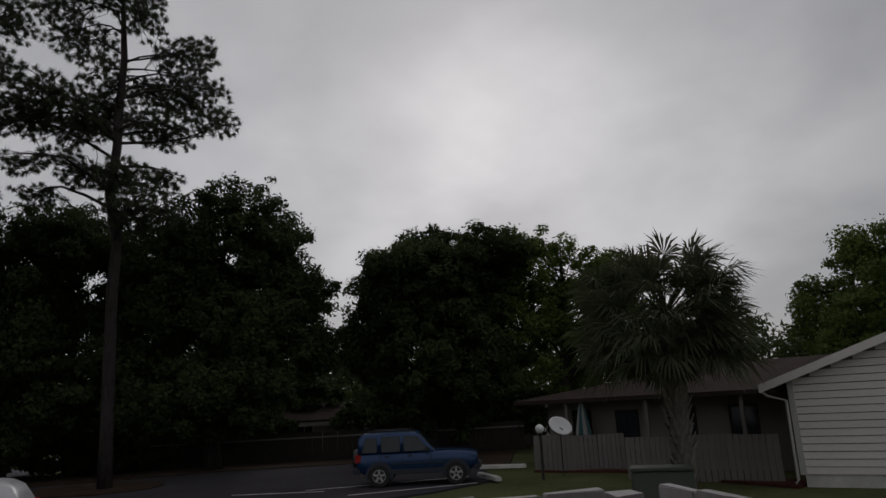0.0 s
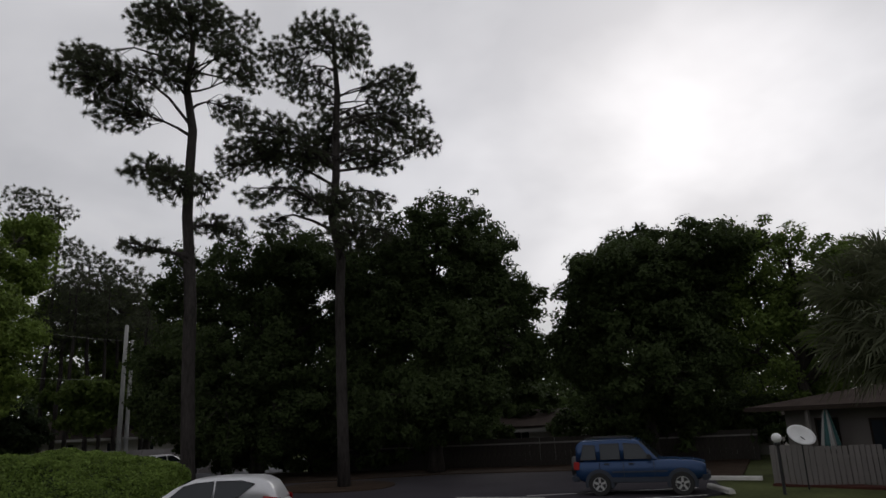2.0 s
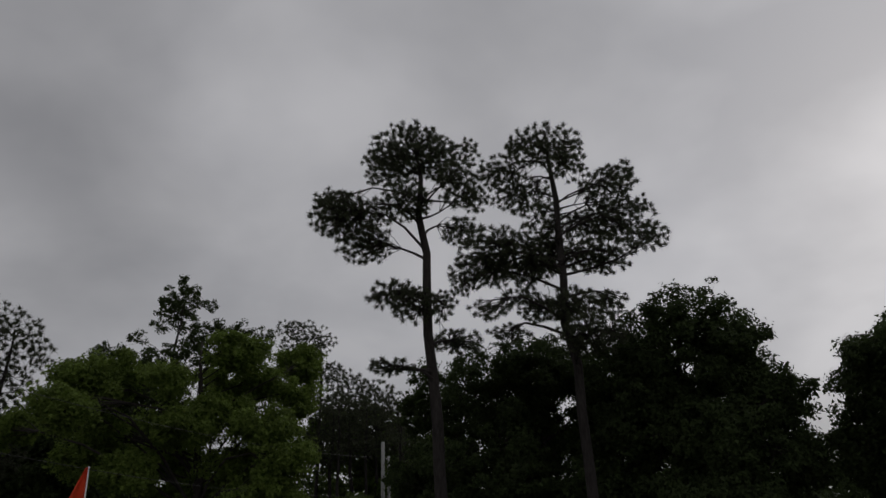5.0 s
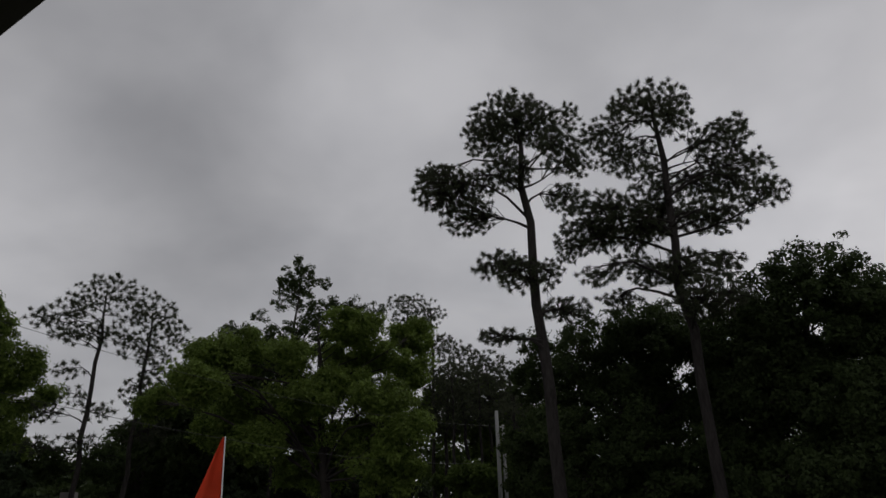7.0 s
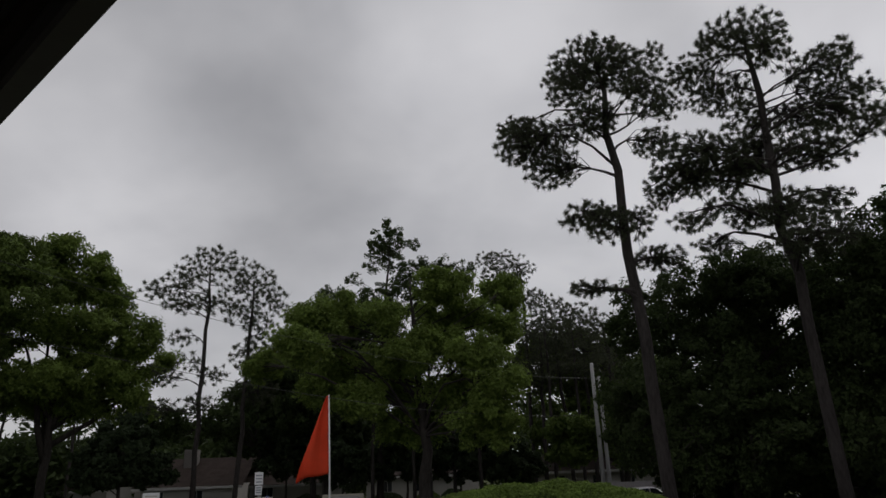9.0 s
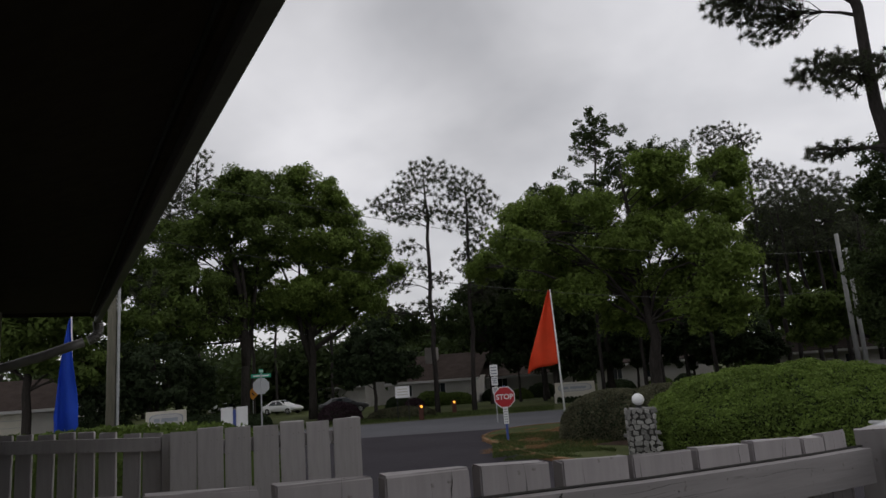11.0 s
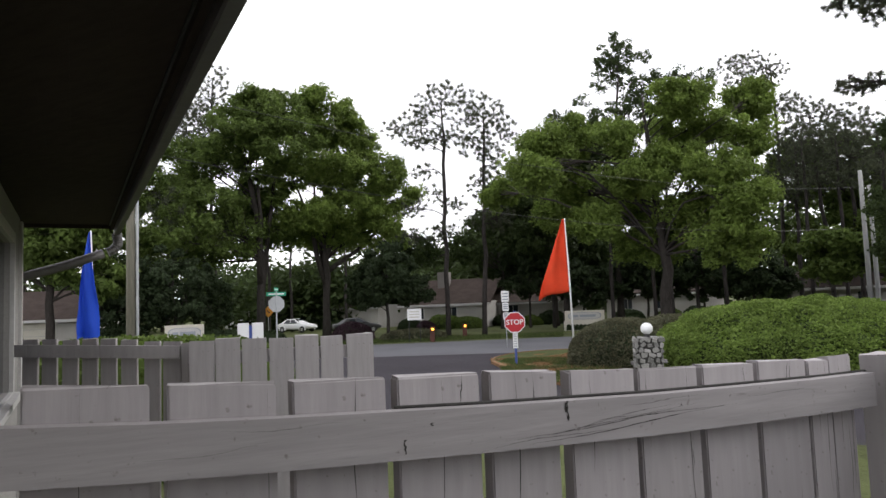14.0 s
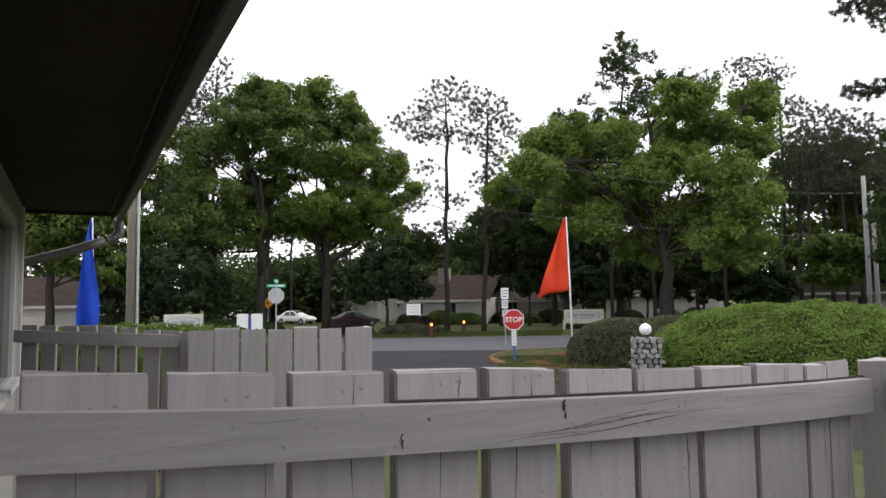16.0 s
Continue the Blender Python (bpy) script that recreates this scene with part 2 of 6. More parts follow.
RIM = surface("alloy_rim", (0.55, 0.55, 0.55), 0.35, 0.08, 3, 20, 0, metal=0.6)
TAIL_RED = surface("tail_lamp_red", (0.30, 0.012, 0.012), 0.2, 0.1, 3, 20, 0)
CLEAR_LAMP = surface("head_lamp", (0.6, 0.6, 0.6), 0.15, 0.1, 3, 20, 0)
AMBER = lit("amber_lamp", (1.0, 0.42, 0.05), 2.2)
BROWN_WOOD = surface("brown_bollard", (0.075, 0.026, 0.018), 0.8, 0.2, 3, 30, 0.2)
CREAM = surface("cream_sign_board", (0.50, 0.47, 0.40), 0.8, 0.15, 1, 20, 0.1)
TEAL = surface("teal_canvas", (0.035, 0.10, 0.10), 0.9, 0.15, 2, 40, 0.1)
CANVAS = surface("pale_canvas", (0.27, 0.27, 0.26), 0.9, 0.15, 2, 40, 0.1)
GREEN_BOX = surface("green_cabinet", (0.06, 0.07, 0.06), 0.6, 0.15, 2, 20, 0.1)

# ---- building blocks ----


def mesh_of(name, verts, faces, mat, smooth=False):
    me = bpy.data.meshes.new(name)
    me.from_pydata(verts, [], faces)
    me.materials.append(mat)
    if smooth:
        me.shade_smooth()
    return me


def part(name, source, mat, parent=None, label="", smooth=False):
    """Links a bmesh, a mesh or (verts, faces) as one object under a parent."""
    if isinstance(source, tuple):
        source = mesh_of(name, *source, mat, smooth)
    elif isinstance(source, bmesh.types.BMesh):
        me = bpy.data.meshes.new(name)
        bmesh.ops.recalc_face_normals(source, faces=source.faces)
        source.to_mesh(me)
        source.free()
        me.materials.append(mat)
        if smooth:
            me.shade_smooth()
        source = me
    ob = new(name, source)
    if parent is not None:
        ob.parent = parent
    if label:
        ob["label"] = label
    return ob


def thing(name, m, label, category, group="", kind=""):
    ob = new(name)
    ob.empty_display_size = 0.2
    ob.matrix_world = m
    return tagged(ob, label, category, group, kind)


def box(x0, x1, y0, y1, z0, z1, bevel=0.0, bm=None):
    own = bm or bmesh.new()
    r = bmesh.ops.create_cube(own, size=1)
    for v in r["verts"]:
        v.co = (x0 + (v.co.x + 0.5) * (x1 - x0), y0 + (v.co.y + 0.5) * (y1 - y0), z0 + (v.co.z + 0.5) * (z1 - z0))
    if bevel:
        es = list({e for v in r["verts"] for e in v.link_edges})
        bmesh.ops.bevel(own, geom=es, offset=bevel, segments=2, affect="EDGES")
    return own


def tube(points, radii, sides=8, cap=True):
    """A tapered pipe through points, as (verts, faces)."""
    pts = [Vector(p) for p in points]
    verts, faces = [], []
    ref = Vector((0.31, 0.17, 0.93)).normalized()
    for i, p in enumerate(pts):
        d = (pts[min(i + 1, len(pts) - 1)] - pts[max(i - 1, 0)]).normalized()
        if abs(d.dot(ref)) > 0.97:
            u = d.cross(Vector((1, 0, 0))).normalized()
        else:
            u = d.cross(ref).normalized()
        w = d.cross(u)
        for k in range(sides):
            a = 2 * math.pi * k / sides
            verts.append(tuple(p + (u * math.cos(a) + w * math.sin(a)) * radii[i]))
    for i in range(len(pts) - 1):
        for k in range(sides):
            k2 = (k + 1) % sides
            faces.append((i * sides + k, i * sides + k2, (i + 1) * sides + k2, (i + 1) * sides + k))
    if cap:
        faces.append(tuple(range(sides))[::-1])
        faces.append(tuple(range((len(pts) - 1) * sides, len(pts) * sides)))
    return verts, faces


def joined(pieces):
    verts, faces = [], []
    for v, f in pieces:
        o = len(verts)
        verts += v
        faces += [tuple(i + o for i in q) for q in f]
    return verts, faces


def lathe(profile, sides=24, cap=True):
    """A turned body from (radius, height) pairs."""
    verts = [(r * math.cos(2 * math.pi * k / sides), r * math.sin(2 * math.pi * k / sides), z) for r, z in profile for k in range(sides)]
    faces = [(i * sides + k, i * sides + (k + 1) % sides, (i + 1) * sides + (k + 1) % sides, (i + 1) * sides + k) for i in range(len(profile) - 1) for k in range(sides)]
    if cap:
        faces += [tuple(range(sides))[::-1], tuple(range((len(profile) - 1) * sides, len(profile) * sides))]
    return verts, faces


def ball(r, z=0.0, sides=24):
    return lathe([(max(1e-3, r * math.sin(math.pi * i / 14)), z - r * math.cos(math.pi * i / 14)) for i in range(15)], sides)


def quads(name, corners, mat):
    """A mesh of loose quads from an array (n, 4, 3)."""
    n = len(corners)
    me = bpy.data.meshes.new(name)
    me.vertices.add(n * 4)
    me.vertices.foreach_set("co", np.ascontiguousarray(corners, dtype=np.float32).ravel())
    me.loops.add(n * 4)
    me.loops.foreach_set("vertex_index", np.arange(n * 4, dtype=np.int32))
    me.polygons.add(n)
    me.polygons.foreach_set("loop_start", np.arange(0, n * 4, 4, dtype=np.int32))
    me.materials.append(mat)
    me.update(calc_edges=True)
    return me


def leaf_quads(centres, rng, length, width, droop=0.0):
    """Kite-shaped leaves with free tilt round the given centres."""
    n = len(centres)
    d = rng.normal(size=(n, 3))
    d[:, 2] = d[:, 2] * 0.6 - droop
    d /= np.linalg.norm(d, axis=1)[:, None]
    s = np.cross(d, rng.normal(size=(n, 3)))
    s /= np.linalg.norm(s, axis=1)[:, None] + 1e-9
    ln = length * rng.uniform(0.6, 1.35, (n, 1))
    wd = width * rng.uniform(0.6, 1.35, (n, 1))
    return np.stack([centres - d * ln / 2, centres + s * wd / 2, centres + d * ln / 2, centres - s * wd / 2], 1)


def tris(name, corners, mat):
    """A mesh of loose triangles from an array (n, 3, 3)."""
    n = len(corners)
    me = bpy.data.meshes.new(name)
    me.vertices.add(n * 3)
    me.vertices.foreach_set("co", np.ascontiguousarray(corners, dtype=np.float32).ravel())
    me.loops.add(n * 3)
    me.loops.foreach_set("vertex_index", np.arange(n * 3, dtype=np.int32))
    me.polygons.add(n)
    me.polygons.foreach_set("loop_start", np.arange(0, n * 3, 3, dtype=np.int32))
    me.materials.append(mat)
    me.update(calc_edges=True)
    return me


def unit(v):
    return v / (np.linalg.norm(v, axis=1)[:, None] + 1e-9)


def puff_leaves(centres, out, rng, per, radius, length, width):
    """Leaves on the outside of round clumps, most of them lying along the clump's skin."""
    n = len(centres) * per
    big = np.repeat(rng.uniform(0.6, 1.45, (len(centres), 1)), per, 0)
    e = unit(rng.normal(size=(n, 3)))
    pos = np.repeat(centres, per, 0) + e * rng.uniform(0.15, 1.0, (n, 1)) ** 0.5 * radius * big * np.array([1, 1, 0.78]) * rng.uniform(0.85, 1.25, (n, 1))
    normal = unit(e * 0.7 + np.repeat(out, per, 0) * 0.45 + np.array([0, 0, 0.35]) + rng.normal(size=(n, 3)) * 0.75)
    d = unit(np.cross(normal, rng.normal(size=(n, 3))))
    s = np.cross(normal, d)
    ln, wd = length * rng.uniform(0.6, 1.35, (n, 1)), width * rng.uniform(0.6, 1.35, (n, 1))
    return np.stack([pos - d * ln * 0.4 - s * wd * 0.5, pos - d * ln * 0.4 + s * wd * 0.5, pos + d * ln * 0.6], 1)


# ---- trees ----


def lobes_at(d, rows):
    """Crown lobes for a tree d away, from bearing, elevation, angular half width and half height: centre and half sizes in metres."""
    k = d * math.pi / 180
    half = (max(r[0] for r in rows) - min(r[0] for r in rows)) * k / 2
    made = []
    for i, (az, el, wa, we) in enumerate(rows):
        off = ((i * 0.618 + 0.31) % 1 - 0.5) * 1.1 * half
        made.append((spot(az, d + off, high(el, d + off)), wa * k, wa * k * 0.85, we * k))
    return made


def broadleaf(name, base, lobes, trunk_r, label, leaf=OAK_LEAF, bark=BARK_OAK, clumps=260, per=110, spread=0.55, size=(0.25, 0.16), fork=0.3, seed=1, needles=False, lean=(0, 0), category="tree", group="", shell=0.3, gaps=0.45, sprigs=(), stems=0):
    """A tree: trunk, limbs that reach the clumps of the crown, and leaves in clumps."""
    rng = np.random.default_rng(seed)
    base = Vector(base)
    tree = thing(name, Matrix.Translation(base), label, category, group)
    vol = np.array([l[1] * l[2] * l[3] for l in lobes]) ** 0.62
    pick = rng.choice(len(lobes), clumps, p=vol / vol.sum())
    d = rng.normal(size=(clumps, 3))
    d /= np.linalg.norm(d, axis=1)[:, None]
    rad = rng.uniform(shell, 1.0, (clumps, 1)) ** 0.6
    size_of = np.array([lobes[i][1:] for i in pick])
    c = np.array([lobes[i][0] - base for i in pick]) + d * rad * size_of
    if needles:
        # Single tufts kept apart from each other.
        cells, kept = {}, []
        for q in c:
            cell = tuple(np.floor(q / spread).astype(int))
            near = [o for i in (-1, 0, 1) for j in (-1, 0, 1) for k in (-1, 0, 1) for o in cells.get((cell[0] + i, cell[1] + j, cell[2] + k), ())]
            if all((q - o) @ (q - o) > spread * spread for o in near):
                cells.setdefault(cell, []).append(q)
                kept.append(q)
        c = np.array(kept)
    else:
        # Gaps of sky between the boughs.
        c = np.array([q for q in c if noise.noise((q[0] * 0.45 + seed, q[1] * 0.45, q[2] * 0.55)) > -gaps])
    if sprigs:
        c = np.concatenate([c, [np.array(q - base) for q in sprigs]])
    c = c[c[:, 2] > 0.4]
    top = max(l[0].z + l[3] for l in lobes) - base.z
    low = min(l[0].z - l[3] for l in lobes) - base.z
    mid = np.array(lobes[0][0] - base) if needles else np.mean([np.array(l[0] - base) for l in lobes], 0)
    start = 0.0 if needles else fork
    f = low * 0.95 if needles else max(low * 0.9, top * fork)

    def axis(h):
        k = min(1.0, max(0.0, h / top))
        return np.array([lean[0] * k + mid[0] * max(0, k - start) * 0.9, lean[1] * k + mid[1] * max(0, k - start) * 0.9, h])

    hs = np.linspace(-0.3, top * 0.93, 12)
    pts = [axis(h) + np.append(rng.normal(size=2) * trunk_r * 0.35, 0) * (0.2 < h / top) for h in hs]
    rs = [trunk_r * ((1.15 if needles else 1.35) if i == 0 else 1.0) * max(0.03, (1 - 0.97 * max(0, h) / top)) ** (0.42 if needles else 0.75) * (1 - 0.6 * max(0, h / top - 0.75) / 0.25) for i, h in enumerate(hs)]
    part("trunk", tube(pts, rs, 10), bark, tree, smooth=True)
    for i in range(stems):
        goal = np.array(lobes[(i * 4 + 1) % len(lobes)][0] - base)
        root = axis(top * (0.16 + 0.05 * i))
        way = [root + (goal - root) * u + np.array([0, 0, 0.10 * (goal[2] - root[2]) * math.sin(math.pi * u) * (1 if i % 2 else -1)]) + np.append(rng.normal(size=2) * 0.12, 0) * (0 < u < 1) for u in (0, 0.2, 0.4, 0.6, 0.8, 1)]
        part("stem", tube(way, [trunk_r * k for k in (0.72, 0.62, 0.5, 0.38, 0.26, 0.12)], 8), bark, tree, smooth=True)
    k = max(5, min(44, len(c) // 16))
    seeds = c[rng.choice(len(c), k, replace=False)]
    for _ in range(4):
        near = np.argmin(((c[:, None] - seeds[None]) ** 2).sum(2), 1)
        seeds = np.array([c[near == i].mean(0) if (near == i).any() else seeds[i] for i in range(k)])
    pieces = []
    for i in range(k):
        s = seeds[i]
        reach = (0.05, 0.4) if needles else (0.35, 0.8)
        h0 = min(max(f, s[2] - np.hypot(*(s[:2] - axis(s[2])[:2])) * rng.uniform(*reach)), top * 0.9)
        a = axis(h0)
        r0 = trunk_r * max(0.12, (1 - h0 / top)) ** (0.5 if needles else 0.8) * (0.42 if needles else 0.36)
        bend = rng.normal(size=3) * 0.35 + np.array([0, 0, 0.5])
        line = [a + (s - a) * u + bend * math.sin(math.pi * u) * np.linalg.norm(s - a) * (0.22 if needles else 0.24) for u in (0, 0.25, 0.5, 0.75, 1)]
        pieces.append(tube(line, [r0, r0 * 0.8, r0 * 0.6, r0 * 0.45, r0 * 0.3], 6, False))
        for q in c[near == i]:
            p0 = line[max(1, int(np.argmin([((q - w) ** 2).sum() for w in line])) - int(rng.integers(0, 2)))]
            m2 = (p0 + q) / 2 + rng.normal(size=3) * 0.12
            pieces.append(tube([p0, m2, q], [r0 * 0.32, r0 * 0.2, 0.012], 4, False))
    part("branchwork", joined(pieces), bark, tree)["kind"] = "stuff"
    if needles:
        # Tufts: round needle sprays at the twig ends.
        n = len(c) * per
        cen = np.repeat(c, per, 0) + rng.normal(size=(n, 3)) * 0.03
        out = np.repeat(unit(c - mid), per, 0)
        d = unit(rng.normal(size=(n, 3)) + out * 0.45 + np.array([0, 0, 0.35]))
        s = unit(np.cross(d, rng.normal(size=(n, 3))))
        ln = size[0] * np.repeat(rng.uniform(0.75, 1.2, (len(c), 1)), per, 0) * rng.uniform(0.6, 1.15, (n, 1))
        q = np.stack([cen + s * size[1], cen - s * size[1], cen + d * ln], 1)
    else:
        lone = len(sprigs)
        q = puff_leaves(c[:len(c) - lone], unit(c - mid)[:len(c) - lone], rng, per, spread, *size)
        if lone:
            q = np.concatenate([q, puff_leaves(c[-lone:], unit(c - mid)[-lone:], rng, 16, 0.2, *size)])
    part("crown", tris("crown", q, leaf), leaf, tree)
    return tree

# ---- ground ----
ALONG = Vector((0.865, -0.50, 0)).normalized()   # along the house front
OUT = Vector((0.50, 0.865, 0)).normalized()      # away from the house front


def ground_z(x, y):
    """The lawn falls from the patio to the level of the street."""
    d = math.hypot(x, y)
    k = min(1.0, max(0.0, (d - 4.0) / 9.0))
    return 0.9 * (1 - k * k * (3 - 2 * k))


def ground_sheet():
    rings = [0.0, 1, 2, 3, 4, 5, 6, 7, 8, 9, 10, 11, 12, 13, 14, 16, 20, 25, 30, 36, 42, 50, 60, 75, 95, 130, 200, 400, 900, 2400]
    sides, verts, faces = 96, [(0, 0, 0.9)], []
    for r in rings[1:]:
        for k in range(sides):
            a = 2 * math.pi * k / sides
            x, y = r * math.cos(a), r * math.sin(a)
            bump = 0.03 * noise.noise((x * 0.3, y * 0.3, 0)) if 14 < r < 60 else 0
            verts.append((x, y, ground_z(x, y) + bump - (0.06 if r > 14 else 0)))
    for k in range(sides):
        faces.append((0, 1 + k, 1 + (k + 1) % sides))
    for i in range(len(rings) - 2):
        for k in range(sides):
            a, b = 1 + i * sides, 1 + (i + 1) * sides
            faces.append((a + k, b + k, b + (k + 1) % sides, a + (k + 1) % sides))
    tagged(part("ground", (verts, faces), GRASS, smooth=True), "short green lawn with worn brown patches", "ground", kind="structure")


ground_sheet()


def slab(name, outline, z0, z1, mat, label, category, kind="structure"):
    n = len(outline)
    verts = [(p[0], p[1], z0) for p in outline] + [(p[0], p[1], z1) for p in outline]
    faces = [tuple(range(n, 2 * n)), tuple(range(n))[::-1]] + [(i, (i + 1) % n, n + (i + 1) % n, n + i) for i in range(n)]
    return tagged(part(name, (verts, faces), mat), label, category, kind=kind)


def ring(points):
    return [spot(a, d) for a, d in points]


STREET_WAY = Vector((0.82, 0.572, 0)).normalized()
STREET_SIDE = Vector((-0.572, 0.82, 0)).normalized()


def street_point(s, n):
    return STREET_WAY * s + STREET_SIDE * n


slab("road_street", [street_point(-160, 32.3), street_point(160, 32.3), street_point(160, 44.8), street_point(-160, 44.8)], -0.1, 0.0, STREET, "light grey asphalt street with worn edges", "road")
slab("road_side_street", [street_point(-36, 44.6), street_point(-26.5, 44.6), street_point(-62, 130), street_point(-78, 130)], -0.1, -0.004, STREET, "grey asphalt side street between houses", "road")
slab("road_drive", ring([(52, 37), (58, 20), (50, 13.2), (20, 13.1), (-10, 13.2), (-28, 16.3), (-33, 19.6), (-35.5, 21.4), (-41, 22.6), (-46, 25.4), (-45, 30), (-36, 36), (-25, 37), (-9, 37), (0, 36), (10, 30), (20, 33.4), (28, 33.4)]), -0.1, 0.004, ASPHALT, "dark asphalt drive and parking bays", "road")


def island(outline, mat, label, kerb=KERB, top=0.11):
    """A raised bed with a concrete kerb round it."""
    pts = []
    for i, p in enumerate(outline):
        a, b, c = outline[i - 1], p, outline[(i + 1) % len(outline)]
        for u in (0, 0.34, 0.67):
            q0, q1 = a.lerp(b, 0.5 + u / 2), b.lerp(c, u / 2)
            pts.append(q0.lerp(q1, u))
    slab("ground_island", pts, -0.08, top, mat, label, "planting bed")
    if kerb:
        mid = sum(pts, Vector()) / len(pts)
        n, verts, faces = len(pts), [], []
        for p in pts:
            o = (p - mid).normalized()
            for q, z in ((p + o * 0.004, -0.08), (p + o * 0.14, -0.08), (p + o * 0.14, top + 0.01), (p + o * 0.004, top + 0.03)):
                verts.append((q.x, q.y, z))
        for i in range(n):
            j = (i + 1) % n
            faces += [(i * 4 + k, i * 4 + (k + 1) % 4, j * 4 + (k + 1) % 4, j * 4 + k) for k in range(4)]
        tagged(part("kerb", (verts, faces), kerb), "low edging round a planting bed", "kerb", kind="structure")


island(ring([(28.0, 29), (27.5, 27), (24, 21.5), (20, 19.2), (14, 18.1), (4, 18.6), (-1.5, 21), (-2, 27), (6, 29), (14, 30.5), (21, 33.6), (26, 32.2)]), GRASS, "grassy island with brown pine straw", STRAW_EDGE)
slab("ground_straw", ring([(22.8, 27.5), (22.6, 25), (19, 23), (15, 22), (14, 28), (18, 31), (21.5, 31.5)]), 0.0, 0.118, MULCH, "brown pine straw under the shrubs", "ground")
island(ring([(-11.6, 32), (-13.5, 30.4), (-17, 29.8), (-20.3, 30.6), (-21, 33.5), (-17, 36), (-12, 35)]), MULCH, "pine straw bed round a pine trunk", None, 0.05)
slab("ground_bank", ring([(-25, 37.4), (-9, 37.4), (4, 36), (4, 44), (-12, 46), (-30, 46), (-48, 46), (-47, 30.5), (-37, 36.2)]), -0.1, 0.03, MULCH, "leaf litter under the oaks", "ground")
slab("ground_bed", ring([(-49, 27.6), (-56, 26.4), (-60, 24), (-68, 21.6), (-69, 22.8), (-60, 26), (-50, 29)]), -0.1, 0.02, RED_MULCH, "red mulch along a fence", "ground")


def line_mark(a, b, width=0.1):
    a, b = spot(*a), spot(*b)
    o = (b - a).normalized().cross(Vector((0, 0, 1))) * width / 2
    slab("road_marking", [a - o, b - o, b + o, a + o], 0.0, 0.009, WHITE_LINE, "worn white parking line", "road marking")


line_mark((-34.2, 23.0), (-44.4, 24.4))
line_mark((-31.0, 25.3), (-43.8, 26.7))
line_mark((-12.6, 20.6), (-16.2, 20.0))
line_mark((-12.4, 23.2), (-17.4, 22.4))
line_mark((-25.5, 25.6), (-32.4, 24.6))

# ---- own patio: fence, house front, eave ----
C1 = Vector((0.02, 2.24, 0))
BACK = -OUT
S1 = Vector((-0.535, -0.845, 0)).normalized()
N1 = Vector((-0.845, 0.535, 0)).normalized()


def board_mesh(w, h, t=0.038, seed=0):
    """A sawn board with eased, slightly uneven edges; origin at the middle of its foot."""
    r = random.Random(seed)
    bm = box(-w / 2, w / 2, 0, t, 0, h, 0.003)
    for v in bm.verts:
        if v.co.z > h / 2:
            v.co.z += r.uniform(-0.004, 0.004) + v.co.x * r.uniform(-0.01, 0.01)
    me = bpy.data.meshes.new("board")
    bmesh.ops.recalc_face_normals(bm, faces=bm.faces)
    bm.to_mesh(me)
    bm.free()
    me.materials.append(FENCE)
    return me


def place_board(parent, p, way, face, w, top, foot, seed, mat=FENCE, tilt=0.0, t=0.038):
    """A board standing at p, its width along way, its far face towards face."""
    me = board_mesh(w, top - foot, t, seed)
    me.materials[0] = mat
    ob = part("board", me, mat, parent)
    r = Matrix((way, face, Vector((0, 0, 1)))).transposed().to_4x4()
    ob.matrix_world = Matrix.Translation((p.x, p.y, foot)) @ r @ Matrix.Rotation(tilt, 4, "Y")
    return ob


def rail(parent, pts, h, t, inward, mat=RAIL, name="rail"):
    """A rail through points at its top edge, t thick towards inward."""
    verts, faces = [], []
    e = 0.004
    for p in pts:
        for a, z in ((0, -h), (t - e, -h), (t, -h + e), (t, -e), (t - e, 0), (0, 0)):
            q = p + inward * a
            verts.append((q.x, q.y, p.z + z))
    for i in range(len(pts) - 1):
        faces += [(i * 6 + k, i * 6 + (k + 1) % 6, (i + 1) * 6 + (k + 1) % 6, (i + 1) * 6 + k) for k in range(6)]
    faces += [tuple(range(6)), tuple(range((len(pts) - 1) * 6, len(pts) * 6))[::-1]]
    return part(name, (verts, faces), mat, parent)


def on_side(az, gap=0.0):
    """Where the bearing az meets the left side of the patio fence, gap behind the rail's face."""
    w = spot(az, 1.0)
    return w * ((1.19 + gap) / w.dot(N1))


patio_fence = thing("patio_fence", Matrix.Identity(4), "waist-high patio fence of weathered grey painted boards", "fence")
RAIL_DROP = [(80, 0.135), (64.3, 0.157), (55, 0.172), (45, 0.185), (36, 0.195), (29, 0.204), (22, 0.212), (15.4, 0.221), (9.2, 0.227), (3.4, 0.233), (0.0, 0.234)]
top_rail = rail(patio_fence, [Vector((*on_side(a).to_2d(), EYE - h)) for a, h in RAIL_DROP], 0.089, 0.038, N1, name="top_rail")
rail(patio_fence, [Vector((*on_side(a).to_2d(), 1.42)) for a, h in RAIL_DROP], 0.089, 0.038, N1, name="bottom_rail")
BOARDS = [(82, 65.5, 0.095), (63.4, 55.0, 0.1085), (53.6, 45.45, 0.123), (44.1, 36.6, 0.133), (35.75, 29.0, 0.142), (28.1, 22.6, 0.150), (21.7, 16.6, 0.161), (16.15, 11.75, 0.171), (11.4, 7.75, 0.176), (7.5, 4.3, 0.180), (4.2, 2.85, 0.192), (2.8, 1.4, 0.187)]
